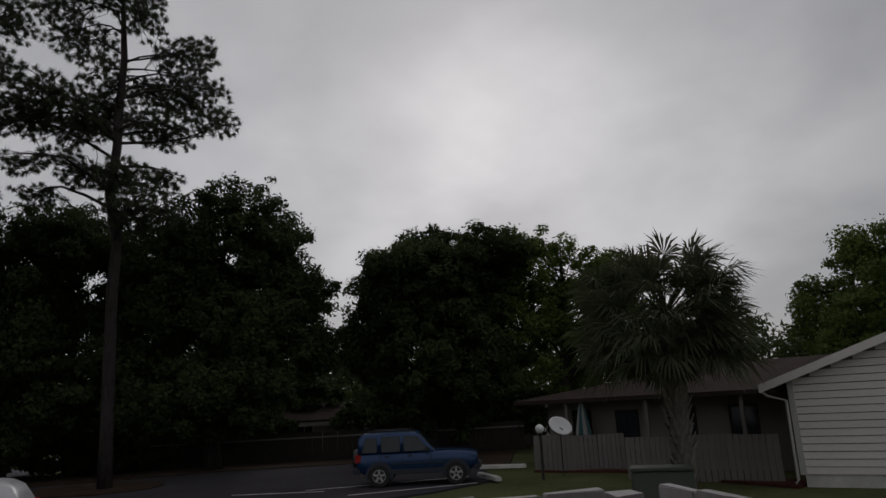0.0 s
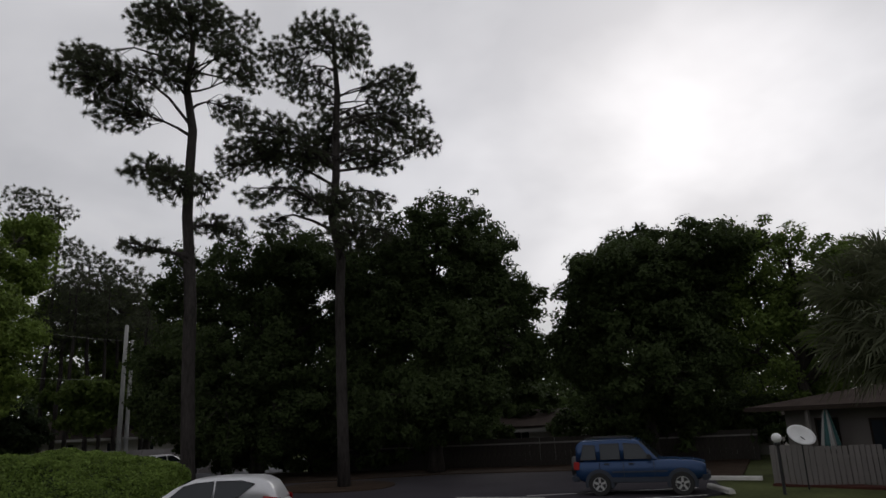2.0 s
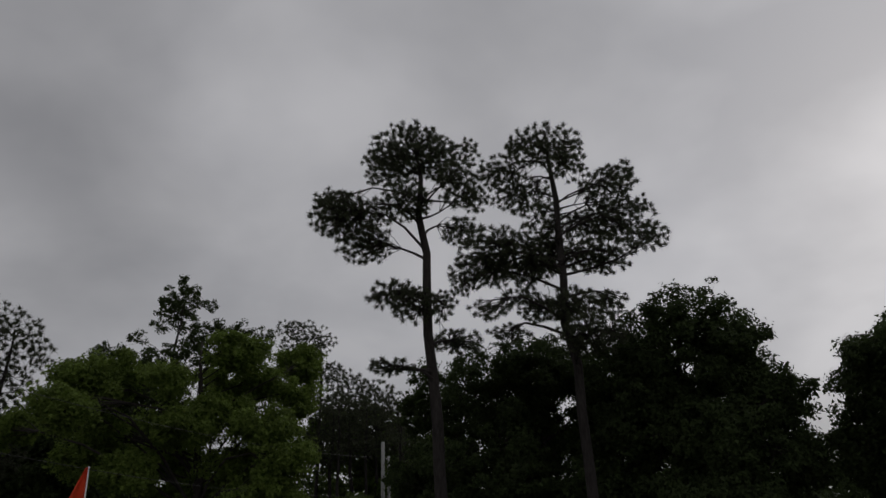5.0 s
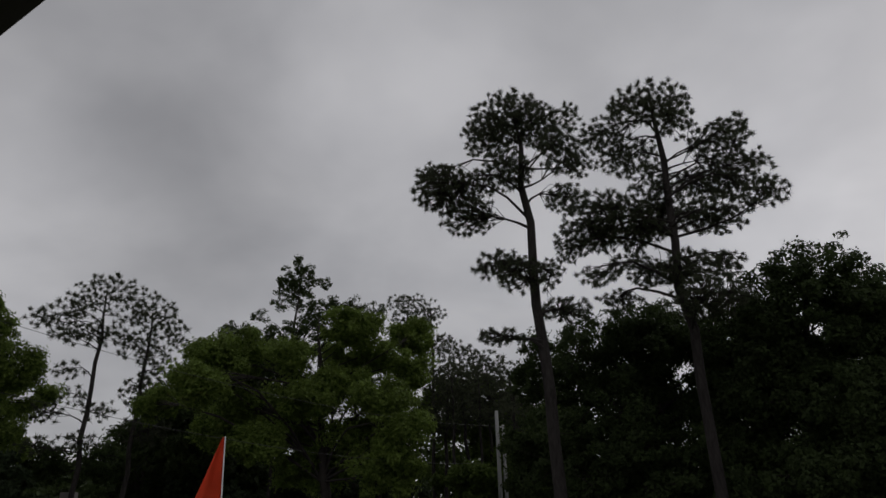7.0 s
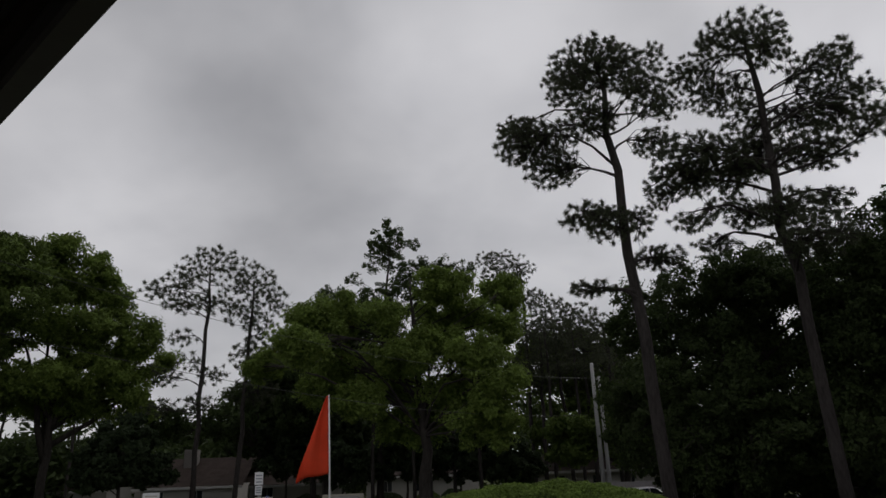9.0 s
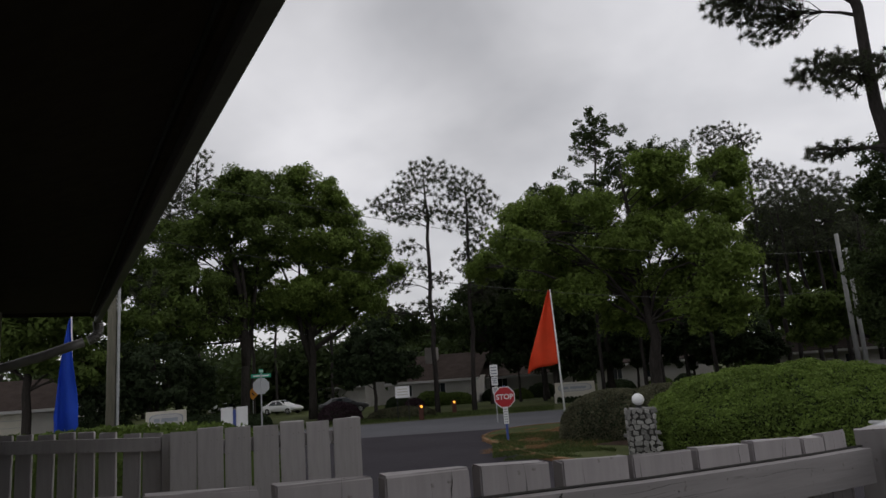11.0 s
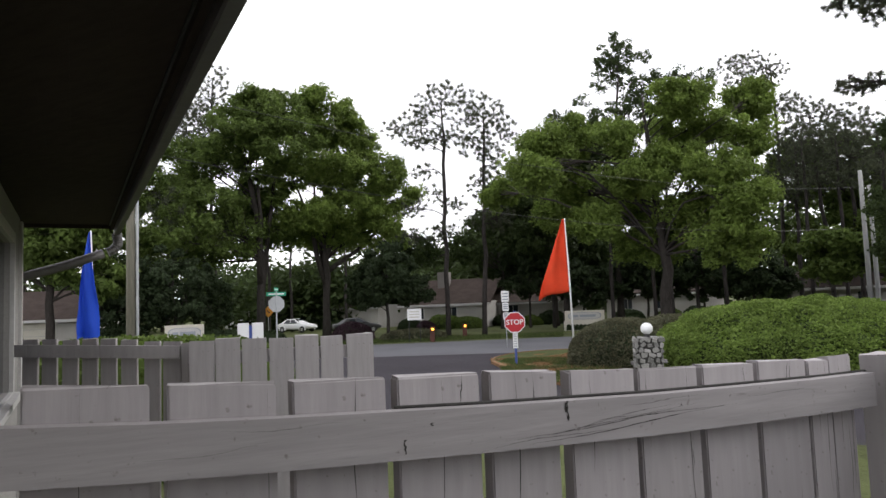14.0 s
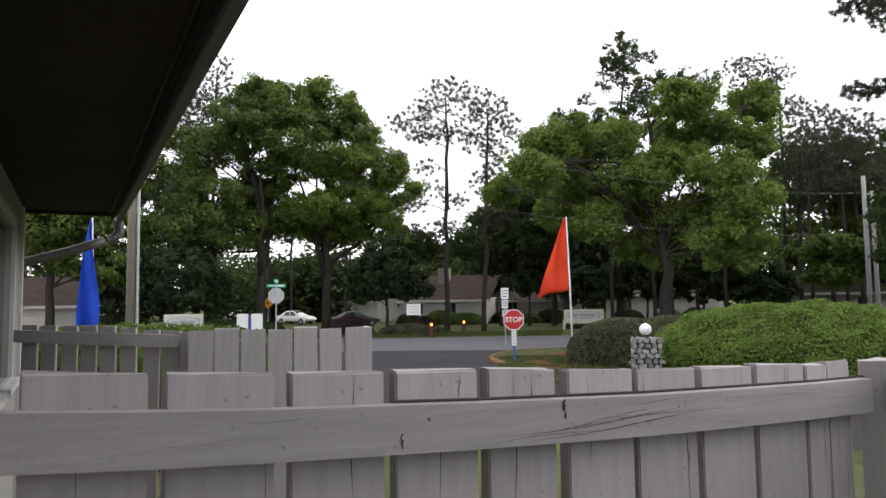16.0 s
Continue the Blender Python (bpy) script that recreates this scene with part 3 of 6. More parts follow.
for i, (a, b, drop) in enumerate(BOARDS):
    pa, pb = on_side(a, 0.042), on_side(b, 0.042)
    ob = place_board(patio_fence, (pa + pb) / 2, (pb - pa).normalized(), N1, (pb - pa).length, EYE - drop, 1.0, i, tilt=random.uniform(-0.004, 0.004))
    before, after = BOARDS[max(0, i - 1)][2], BOARDS[min(len(BOARDS) - 1, i + 1)][2]
    fall = (after - before) / 2 / (pb - pa).length * 0.85
    for v in ob.data.vertices:
        if v.co.z > 0.5:
            v.co.z -= fall * v.co.x
for k, ob in enumerate([o for o in patio_fence.children if o.name.startswith("board")]):
    r = random.Random(900 + k)
    xs = [v.co.x for v in ob.data.vertices]
    ht = max(v.co.z for v in ob.data.vertices)
    plain = k < 3
    for j in range(1 if plain else r.choice((1, 2, 2, 3))):
        x = r.uniform(min(xs) * 0.85, max(xs) * 0.85)
        z1 = ht - (r.uniform(0.0, 0.01) if j < 2 else r.uniform(0.16, 0.3))
        z0 = z1 - (0.6 if plain else r.uniform(0.05, 0.5))
        vs, n = [], 9
        for i in range(n):
            u = i / (n - 1)
            w = (0.0005 if plain else 0.0009) * math.sin(math.pi * min(0.97, max(0.1, u))) * r.uniform(0.5, 1.4)
            xx = x + (r.uniform(-0.0015, 0.0015) + 0.003 * math.sin(u * 5 + k)) * (0.1 if plain else 1)
            vs += [(xx - w, -0.0008, z0 + (z1 - z0) * u), (xx + w, -0.0008, z0 + (z1 - z0) * u)]
        part("crack", (vs, [(2 * i, 2 * i + 1, 2 * i + 3, 2 * i + 2) for i in range(n - 1)]), MORTAR, ob)


def rail_strip(a0, a1, drop0, drop1, half, seed, name="crack"):
    """A thin dark split in the rail's face between two bearings, at depths below its top edge."""
    r = random.Random(seed)
    n, vs = 26, []
    for i in range(n):
        u = i / (n - 1)
        a = a0 + (a1 - a0) * u
        q = on_side(a, -0.0009)
        h = float(np.interp(-a, [-x for x, _ in RAIL_DROP], [y for _, y in RAIL_DROP]))
        z = EYE - h - (drop0 + (drop1 - drop0) * u) - 0.0035 * math.sin(u * 6 + seed) + r.uniform(-0.0006, 0.0006)
        w = half * math.sin(math.pi * min(0.95, max(0.05, u))) * r.uniform(0.4, 1.3)
        vs += [(q.x, q.y, z - w), (q.x, q.y, z + w)]
    part(name, (vs, [(2 * i, 2 * i + 1, 2 * i + 3, 2 * i + 2) for i in range(n - 1)]), MORTAR, top_rail)


for i, row in enumerate(((27, 12, 0.075, 0.030, 0.0006), (25, 10, 0.081, 0.042, 0.0009), (24, 13, 0.066, 0.022, 0.0005), (23, 9, 0.058, 0.034, 0.0006), (29, 18, 0.084, 0.060, 0.0005), (20, 14, 0.05, 0.03, 0.0004), (56, 46, 0.062, 0.040, 0.0002), (50, 40, 0.018, 0.016, 0.0003), (18, 11, 0.015, 0.012, 0.0004), (8, 3, 0.02, 0.024, 0.0004))):
    rail_strip(*row, 30 + i)
for a, d0, d1 in ((35.25, 0.052, 0.078), (21.9, 0.0, 0.040), (22.05, 0.004, 0.022), (33.0, 0.024, 0.030), (13.1, 0.026, 0.029)):
    q = on_side(a, -0.001)
    h = float(np.interp(-a, [-x for x, _ in RAIL_DROP], [y for _, y in RAIL_DROP]))
    r = random.Random(int(a * 10))
    n, vs = 7, []
    for i in range(n):
        z = EYE - h - d0 - (d1 - d0) * i / (n - 1)
        w = r.uniform(0.001, 0.004)
        o = S1 * r.uniform(-0.002, 0.002)
        for sgn in (-1, 1):
            e = q + o + S1 * w * sgn
            vs.append((e.x, e.y, z))
    part("chip", (vs, [(2 * i, 2 * i + 1, 2 * i + 3, 2 * i + 2) for i in range(n - 1)]), MORTAR, top_rail)
rail(patio_fence, [Vector((*on_side(a, 0.036).to_2d(), EYE - h + 0.0022)) for a, h in RAIL_DROP if a < 40], 0.0018, 0.005, N1, MORTAR, name="dirt_line")
C2 = C1 + ALONG * 2.06
post_me = (C1, C2)
for k, c in enumerate(post_me):
    place_board(patio_fence, c - ALONG * 0.02, ALONG, OUT, 0.089, EYE - 0.188 - 0.012 * k, 0.9, 40 + k, t=0.089).name = "post"
for i in range(11):
    p = C1 + ALONG * (0.16 + i * 0.192)
    if i < 10:
        place_board(patio_fence, p + OUT * 0.03, ALONG, OUT, 0.176, EYE - 0.184 + 0.006 * math.sin(i * 2.1), 1.0, 60 + i)
rail(patio_fence, [Vector((*(C1 + ALONG * s).to_2d(), EYE - 0.235)) for s in (0.0, 1.0, 2.04)], 0.089, 0.038, OUT * 0.75, name="top_rail")
for i in range(10):
    p = C2 + BACK * (0.14 + i * 0.19) + ALONG * 0.04
    place_board(patio_fence, p, BACK, ALONG, 0.176, EYE - 0.172 + 0.004 * math.sin(i * 1.7), 1.0, 80 + i)
rail(patio_fence, [Vector((*(C2 + BACK * s).to_2d(), EYE - 0.225)) for s in (0.03, 1.0, 1.9)], 0.089, 0.038, ALONG, name="top_rail")

WALL_N, EAVE_N = -0.48, 0.445
EAVE_END = 8.35


def house_point(s, n, z):
    """A place by its way along the house front (towards the far end), out from the eye's line and height."""
    p = -ALONG * s + OUT * n
    return Vector((p.x, p.y, z))


def prism(points_a, points_b):
    """A body between two like outlines."""
    n = len(points_a)
    verts = [tuple(p) for p in points_a] + [tuple(p) for p in points_b]
    faces = [tuple(range(n))[::-1], tuple(range(n, 2 * n))] + [(i, (i + 1) % n, n + (i + 1) % n, n + i) for i in range(n)]
    return verts, faces


def hbox(s0, s1, n0, n1, z0, z1):
    return prism([house_point(s0, n, z) for n, z in ((n0, z0), (n1, z0), (n1, z1), (n0, z1))], [house_point(s1, n, z) for n, z in ((n0, z0), (n1, z0), (n1, z1), (n0, z1))])


WEND = 7.95
WIN0, WIN1, WZ0, WZ1 = 4.7, 6.8, 1.9, 3.15
wall = thing("wall_own_house", Matrix.Identity(4), "taupe wall of the house behind the patio", "wall", kind="structure")
part("wall_face", joined([hbox(-4, WIN0, WALL_N - 0.2, WALL_N, 0.6, 3.5), hbox(WIN1, WEND, WALL_N - 0.2, WALL_N, 0.6, 3.5), hbox(WIN0, WIN1, WALL_N - 0.2, WALL_N, 0.6, WZ0), hbox(WIN0, WIN1, WALL_N - 0.2, WALL_N, WZ1, 3.5)]), OWN_WALL, wall)
part("wall_end", hbox(WEND - 0.2, WEND - 0.001, WALL_N - 6.0, WALL_N - 0.203, 0.6, 3.5), OWN_WALL, wall)
part("wall_back", joined([hbox(-4, WEND, WALL_N - 6.2, WALL_N - 6.003, 0.6, 3.5), hbox(-4.2, -4.003, WALL_N - 6.2, WALL_N, 0.6, 3.5)]), OWN_WALL, wall)
part("corner_board", joined([hbox(WEND - 0.12, WEND + 0.02, WALL_N + 0.002, WALL_N + 0.03, 0.6, 3.46), hbox(WEND + 0.002, WEND + 0.03, WALL_N - 0.12, WALL_N + 0.03, 0.6, 3.46)]), TRIM, wall)
window = thing("window_patio", Matrix.Identity(4), "window with pale frame in the patio wall", "window", kind="structure")
part("window_frame", joined([hbox(WIN0 - 0.09, WIN0, WALL_N + 0.002, WALL_N + 0.035, WZ0 - 0.09, WZ1 + 0.09), hbox(WIN1, WIN1 + 0.09, WALL_N + 0.002, WALL_N + 0.035, WZ0 - 0.09, WZ1 + 0.09), hbox(WIN0, WIN1, WALL_N + 0.002, WALL_N + 0.033, WZ1, WZ1 + 0.09), hbox(WIN0, WIN1, WALL_N + 0.002, WALL_N + 0.033, WZ0 - 0.09, WZ0)]), TRIM, window)
part("sill", hbox(WIN0 - 0.12, WIN1 + 0.12, WALL_N + 0.036, WALL_N + 0.09, WZ0 - 0.06, WZ0 - 0.01), TRIM, window)
part("pane", hbox(WIN0 + 0.002, WIN1 - 0.002, WALL_N - 0.05, WALL_N - 0.04, WZ0 + 0.002, WZ1 - 0.002), DARK_WINDOW, window)
SOFF = EYE + 1.0
eave = thing("eave", Matrix.Identity(4), "dark brown boarded eave over the patio", "eave", kind="structure")
for i in range(8):
    n0 = WALL_N - 0.18 + i * 0.128
    part("soffit_board", hbox(-4.2, EAVE_END - 0.03, n0, min(n0 + 0.1275, EAVE_N - 0.1), SOFF, SOFF + 0.02), SOFFIT, eave)
part("fascia", hbox(-4.2, EAVE_END, EAVE_N - 0.1, EAVE_N - 0.07, SOFF - 0.05, SOFF + 0.16), SOFFIT, eave)
part("groove", hbox(-4.2, EAVE_END - 0.032, EAVE_N - 0.112, EAVE_N - 0.1005, SOFF - 0.012, SOFF - 0.001), BLACK, eave)
part("barge_board", hbox(EAVE_END - 0.028, EAVE_END + 0.001, WALL_N - 6.3, EAVE_N - 0.102, SOFF - 0.04, SOFF + 0.15), SOFFIT, eave)
part("roof_deck", prism([house_point(-4.2, n, z) for n, z in ((EAVE_N - 0.06, SOFF + 0.17), (WALL_N - 3.1, SOFF + 1.5), (WALL_N - 6.6, SOFF + 0.17))], [house_point(EAVE_END, n, z) for n, z in ((EAVE_N - 0.06, SOFF + 0.17), (WALL_N - 3.1, SOFF + 1.5), (WALL_N - 6.6, SOFF + 0.17))]), ROOF, eave)
gutter = thing("gutter", Matrix.Identity(4), "grey metal rain gutter with a corrugated downpipe", "gutter")
gz = EYE + 0.882
prof = [(EAVE_N - 0.067, gz + 0.012), (EAVE_N - 0.06, gz), (EAVE_N - 0.012, gz), (EAVE_N, gz + 0.03), (EAVE_N + 0.006, gz + 0.11), (EAVE_N + 0.018, gz + 0.125), (EAVE_N + 0.012, gz + 0.13), (EAVE_N - 0.067, gz + 0.13)]
part("trough", prism([house_point(-4.2, n, z) for n, z in prof], [house_point(EAVE_END, n, z) for n, z in prof]), GUTTER, gutter)
ge = EAVE_END - 0.06
bend = [house_point(ge, n, EYE + z) for n, z in ((0.41, 0.90), (0.415, 0.85), (0.42, 0.815), (0.415, 0.78), (0.40, 0.75), (0.375, 0.725), (0.345, 0.705), (0.31, 0.69))]
ridged = [bend[i].lerp(bend[i + 1], k / 4) for i in range(len(bend) - 1) for k in range(4)]
down = [house_point(ge, n, EYE + z) for n, z in ((0.28, 0.682), (0.1, 0.62), (-0.06, 0.56), (-0.46, 0.44), (-0.58, 0.40))] + [house_point(WEND + 0.07, -0.66, EYE + z) for z in (0.32, 0.2, -1.6)]
part("elbow", tube(ridged, [0.055 if k % 2 else 0.049 for k in range(len(ridged))], 12), GUTTER, gutter)
part("downpipe", tube(down, [0.05] * len(down), 12), GUTTER, gutter, smooth=True)

# The neighbouring patio's fence.
far_fence = thing("neighbour_fence", Matrix.Identity(4), "grey board fence of the neighbouring patio", "fence")


def board_run(parent, a, b, n, top0, top1, foot, mat, face, seed, gap=0.018, t=0.025):
    a, b = Vector(a), Vector(b)
    way = (b - a).normalized()
    step = (b - a).length / n
    r = random.Random(seed)
    for i in range(n):
        u = (i + 0.5) / n
        place_board(parent, a.lerp(b, u), way, face, step - gap * r.uniform(0.6, 1.5), top0 + (top1 - top0) * u + r.uniform(-0.012, 0.012), foot, seed + i, mat, r.uniform(-0.008, 0.008), t)


f0, f1 = spot(37.9, 5.0), spot(52.2, 5.0)
nf = (f1 - f0).normalized().cross(Vector((0, 0, 1))).normalized()
nf = nf if nf.dot(f0) > 0 else -nf
board_run(far_fence, f1, f0, 7, EYE - 0.185, EYE - 0.2, 0.9, FENCE, nf, 200)
place_board(far_fence, f0 + nf * 0.03, (f0 - f1).normalized(), nf, 0.05, EYE - 0.195, 0.9, 220, FENCE, 0, 0.14)
rail(far_fence, [Vector((p.x, p.y, EYE - 0.27)) + nf * 0.03 for p in (f1, f0)], 0.089, 0.038, nf, FENCE)
f2, f3 = spot(52.8, 5.2), spot(63.7, 5.9)
ng = (f3 - f2).normalized().cross(Vector((0, 0, 1))).normalized()
ng = ng if ng.dot(f2) > 0 else -ng
board_run(far_fence, f3 + ng * 0.045, f2 + ng * 0.045, 8, EYE - 0.142, EYE - 0.2, 0.9, FENCE, ng, 230, 0.03)
rail(far_fence, [Vector((p.x, p.y, z)) for p, z in ((f3, EYE - 0.182), (f2, EYE - 0.228))], 0.089, 0.038, ng, FENCE)
place_board(far_fence, f2 + (f2 - f3).normalized() * 0.06, (f2 - f3).normalized(), ng, 0.089, EYE - 0.21, 0.9, 250, FENCE, 0, 0.089).name = "post"

# ---- trees ----


def pine(az, d, lobes, r, label, seed, clumps, per=64, size=(0.24, 0.013), apart=0.285):
    lobes = [(a, e, w * 1.22, h * 1.28) for a, e, w, h in lobes]
    return broadleaf("pine_tree", spot(az, d), lobes_at(d, lobes), r, label, PINE_LEAF, BARK_PINE, clumps, per, apart, size, 0.5, seed, True, (0, 0), "tree", "tall pines", 0.05)


pine(-5.1, 31, [(-3.0, 32.0, 3.2, 2.1), (-0.4, 30.9, 2.0, 2.0), (-5.5, 31.4, 1.9, 2.0), (2.8, 26.6, 3.0, 1.7), (4.7, 27.5, 1.5, 1.3), (1.5, 24.5, 2.2, 1.6), (-7.3, 29.3, 1.7, 1.9), (-8.5, 31.8, 0.9, 1.3), (-2.2, 28.0, 2.1, 1.5), (-8.8, 27.9, 1.2, 1.3), (-1.1, 20.1, 2.0, 1.1), (-2.9, 19.4, 1.8, 1.3), (-5.5, 19.2, 1.1, 1.3), (-0.8, 14.3, 1.8, 0.5), (-6.6, 16.1, 2.1, 0.9), (-7.4, 25.3, 1.7, 1.1)], 0.31, "tall slim pine with an open needle crown", 11, 5200)
pine(-16.7, 32.3, [(-15.7, 31.6, 3.1, 1.2), (-13.3, 31.7, 1.2, 1.1), (-11.4, 29.8, 2.0, 1.4), (-17.7, 30.0, 1.5, 1.3), (-13.2, 27.9, 2.5, 1.5), (-20.9, 27.7, 2.4, 1.2), (-22.2, 28.6, 1.1, 0.8), (-21.9, 25.2, 2.5, 1.9), (-23.8, 23.2, 1.7, 0.9), (-19.1, 24.6, 2.5, 1.2), (-14.9, 25.4, 1.7, 1.7), (-10.7, 23.7, 2.8, 1.3), (-8.6, 21.9, 2.4, 1.3), (-12.3, 21.9, 3.1, 1.3), (-15.4, 22.8, 2.4, 1.6), (-19.4, 22.1, 2.8, 1.2), (-17.1, 18.3, 2.1, 1.4), (-19.8, 18.4, 1.6, 0.9), (-12.5, 19.4, 1.8, 0.7), (-18.3, 16.0, 2.7, 1.3), (-7.2, 20.9, 1.1, 1.0), (-9.5, 18.6, 1.6, 0.6), (-11.0, 16.6, 1.8, 0.6), (-14.0, 18.2, 1.8, 0.9)], 0.27, "tall pine with spreading dark needle layers", 12, 7000)
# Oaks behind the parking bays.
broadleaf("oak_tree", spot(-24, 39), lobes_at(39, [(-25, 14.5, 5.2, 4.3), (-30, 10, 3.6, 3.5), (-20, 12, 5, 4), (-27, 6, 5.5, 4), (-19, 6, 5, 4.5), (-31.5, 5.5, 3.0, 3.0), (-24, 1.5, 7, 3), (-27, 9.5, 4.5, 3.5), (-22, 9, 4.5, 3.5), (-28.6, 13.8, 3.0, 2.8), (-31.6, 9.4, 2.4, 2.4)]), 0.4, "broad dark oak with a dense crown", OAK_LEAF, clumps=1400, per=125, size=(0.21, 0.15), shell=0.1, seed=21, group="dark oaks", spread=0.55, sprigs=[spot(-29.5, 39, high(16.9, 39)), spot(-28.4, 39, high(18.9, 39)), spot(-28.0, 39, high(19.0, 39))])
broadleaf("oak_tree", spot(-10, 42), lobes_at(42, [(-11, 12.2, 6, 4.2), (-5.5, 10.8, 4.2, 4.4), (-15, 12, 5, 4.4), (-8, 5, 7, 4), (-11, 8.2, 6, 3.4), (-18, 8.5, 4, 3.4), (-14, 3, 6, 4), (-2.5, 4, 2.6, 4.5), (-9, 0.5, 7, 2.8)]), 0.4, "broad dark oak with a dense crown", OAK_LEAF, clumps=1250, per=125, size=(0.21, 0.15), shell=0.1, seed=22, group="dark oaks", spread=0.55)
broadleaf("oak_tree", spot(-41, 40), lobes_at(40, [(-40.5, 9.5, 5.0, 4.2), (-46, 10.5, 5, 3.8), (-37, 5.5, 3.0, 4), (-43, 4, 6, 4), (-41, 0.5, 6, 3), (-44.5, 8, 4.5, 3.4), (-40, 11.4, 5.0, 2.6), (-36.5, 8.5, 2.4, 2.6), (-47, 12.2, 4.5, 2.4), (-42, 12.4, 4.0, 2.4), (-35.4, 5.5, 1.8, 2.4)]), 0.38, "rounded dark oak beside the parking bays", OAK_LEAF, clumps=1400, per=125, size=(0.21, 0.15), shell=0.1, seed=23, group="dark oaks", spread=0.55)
broadleaf("oak_tree", spot(-52, 41), lobes_at(41, [(-51, 10.2, 4.8, 4.0), (-56, 9, 4, 3.5), (-51, 4, 6, 4), (-58, 4, 4, 4), (-54, 7, 5, 3.5), (-49, 7, 4, 3.5)]), 0.36, "green oak behind the bungalow", OAK_MID, clumps=560, per=120, size=(0.2, 0.14), seed=24, group="dark oaks", spread=0.55)
broadleaf("oak_tree", spot(-76, 40), lobes_at(40, [(-76, 8.0, 4.6, 3.4), (-71.5, 5, 3.0, 3), (-80, 8, 4, 4), (-76, 3, 6, 4)]), 0.36, "green oak behind the sided house", OAK_MID, clumps=560, per=120, size=(0.2, 0.14), seed=25, group="dark oaks", spread=0.55)
# Across the street.
broadleaf("oak_tree", spot(46.6, 56), lobes_at(56, [(46.0, 15.4, 3.2, 2.6), (44.9, 16.3, 3.4, 2.0), (47.8, 14.9, 2.8, 2.0), (49.3, 13.6, 3.1, 2.0), (51.8, 11.6, 3.1, 2.0), (46.8, 12.1, 2.8, 1.7), (44.2, 13.5, 2.8, 2.0), (53.2, 9.0, 2.7, 2.0), (50.5, 8.8, 3.1, 1.7), (46.8, 8.9, 2.4, 1.7), (48.6, 6.4, 2.4, 1.2), (54, 5, 3, 2.2), (56, 9, 2.6, 2.4), (51, 4.6, 2.4, 1.4), (45.6, 6.6, 3.0, 1.7), (49.5, 5.6, 3.2, 1.7), (52.5, 6.4, 3.0, 2.0)]), 0.36, "large light green oak at the street corner", OAK_MID, clumps=1050, per=140, seed=31, size=(0.26, 0.18), spread=0.68, gaps=0.24, stems=3, group="street oaks")
broadleaf("oak_tree", spot(41.4, 60), lobes_at(60, [(40.5, 15.2, 2.5, 2.0), (42.5, 13.9, 2.4, 1.7), (38.9, 13.3, 2.4, 2.0), (40.5, 11.3, 2.8, 1.7), (38.2, 10.0, 2.4, 1.7), (43.9, 10.6, 2.8, 1.7), (42.9, 7.6, 2.4, 1.4), (44.2, 6.3, 1.7, 1.4), (36.1, 11.0, 1.7, 1.4), (34.8, 9.0, 1.7, 1.5), (36.9, 7.4, 2.1, 1.5), (41.9, 16.8, 1.8, 1.2), (40.4, 6.0, 2.6, 1.4), (39.4, 8.0, 3.0, 1.6), (42.2, 6.4, 3.0, 1.5), (36.6, 6.0, 2.4, 1.5)]), 0.34, "forked oak with a mid green crown", OAK_LIGHT, clumps=920, per=140, seed=32, size=(0.26, 0.18), spread=0.68, gaps=0.24, stems=4, group="street oaks")
broadleaf("oak_tree", spot(13.8, 46), lobes_at(46, [(11.9, 15.3, 2.5, 1.7), (6.6, 14.4, 2.1, 1.9), (6.8, 11.7, 2.1, 1.5), (17.1, 12.8, 2.1, 1.4), (11.1, 12.8, 3.3, 1.5), (22.7, 12.5, 2.4, 1.5), (23.9, 10.6, 2.1, 1.4), (20.5, 9.4, 1.9, 1.4), (15.6, 9.6, 2.9, 1.5), (16.6, 7.1, 3.2, 1.6), (10.8, 6.1, 3.4, 2.0), (8.8, 4.1, 2.7, 2.0), (14.6, 4.0, 3.2, 1.7), (18.9, 5.9, 2.2, 1.5), (26.5, 8.8, 1.8, 1.4), (20.3, 13.2, 2.4, 1.8), (9.2, 9.4, 2.8, 1.7), (21.5, 7.3, 2.4, 1.7), (13.1, 10.7, 2.8, 1.5), (7.2, 7.0, 2.2, 1.8)]), 0.4, "large bright green oak across the street", OAK_LIGHT, clumps=1250, per=150, shell=0.1, seed=33, size=(0.22, 0.15), spread=0.62, gaps=0.42, group="street oaks")
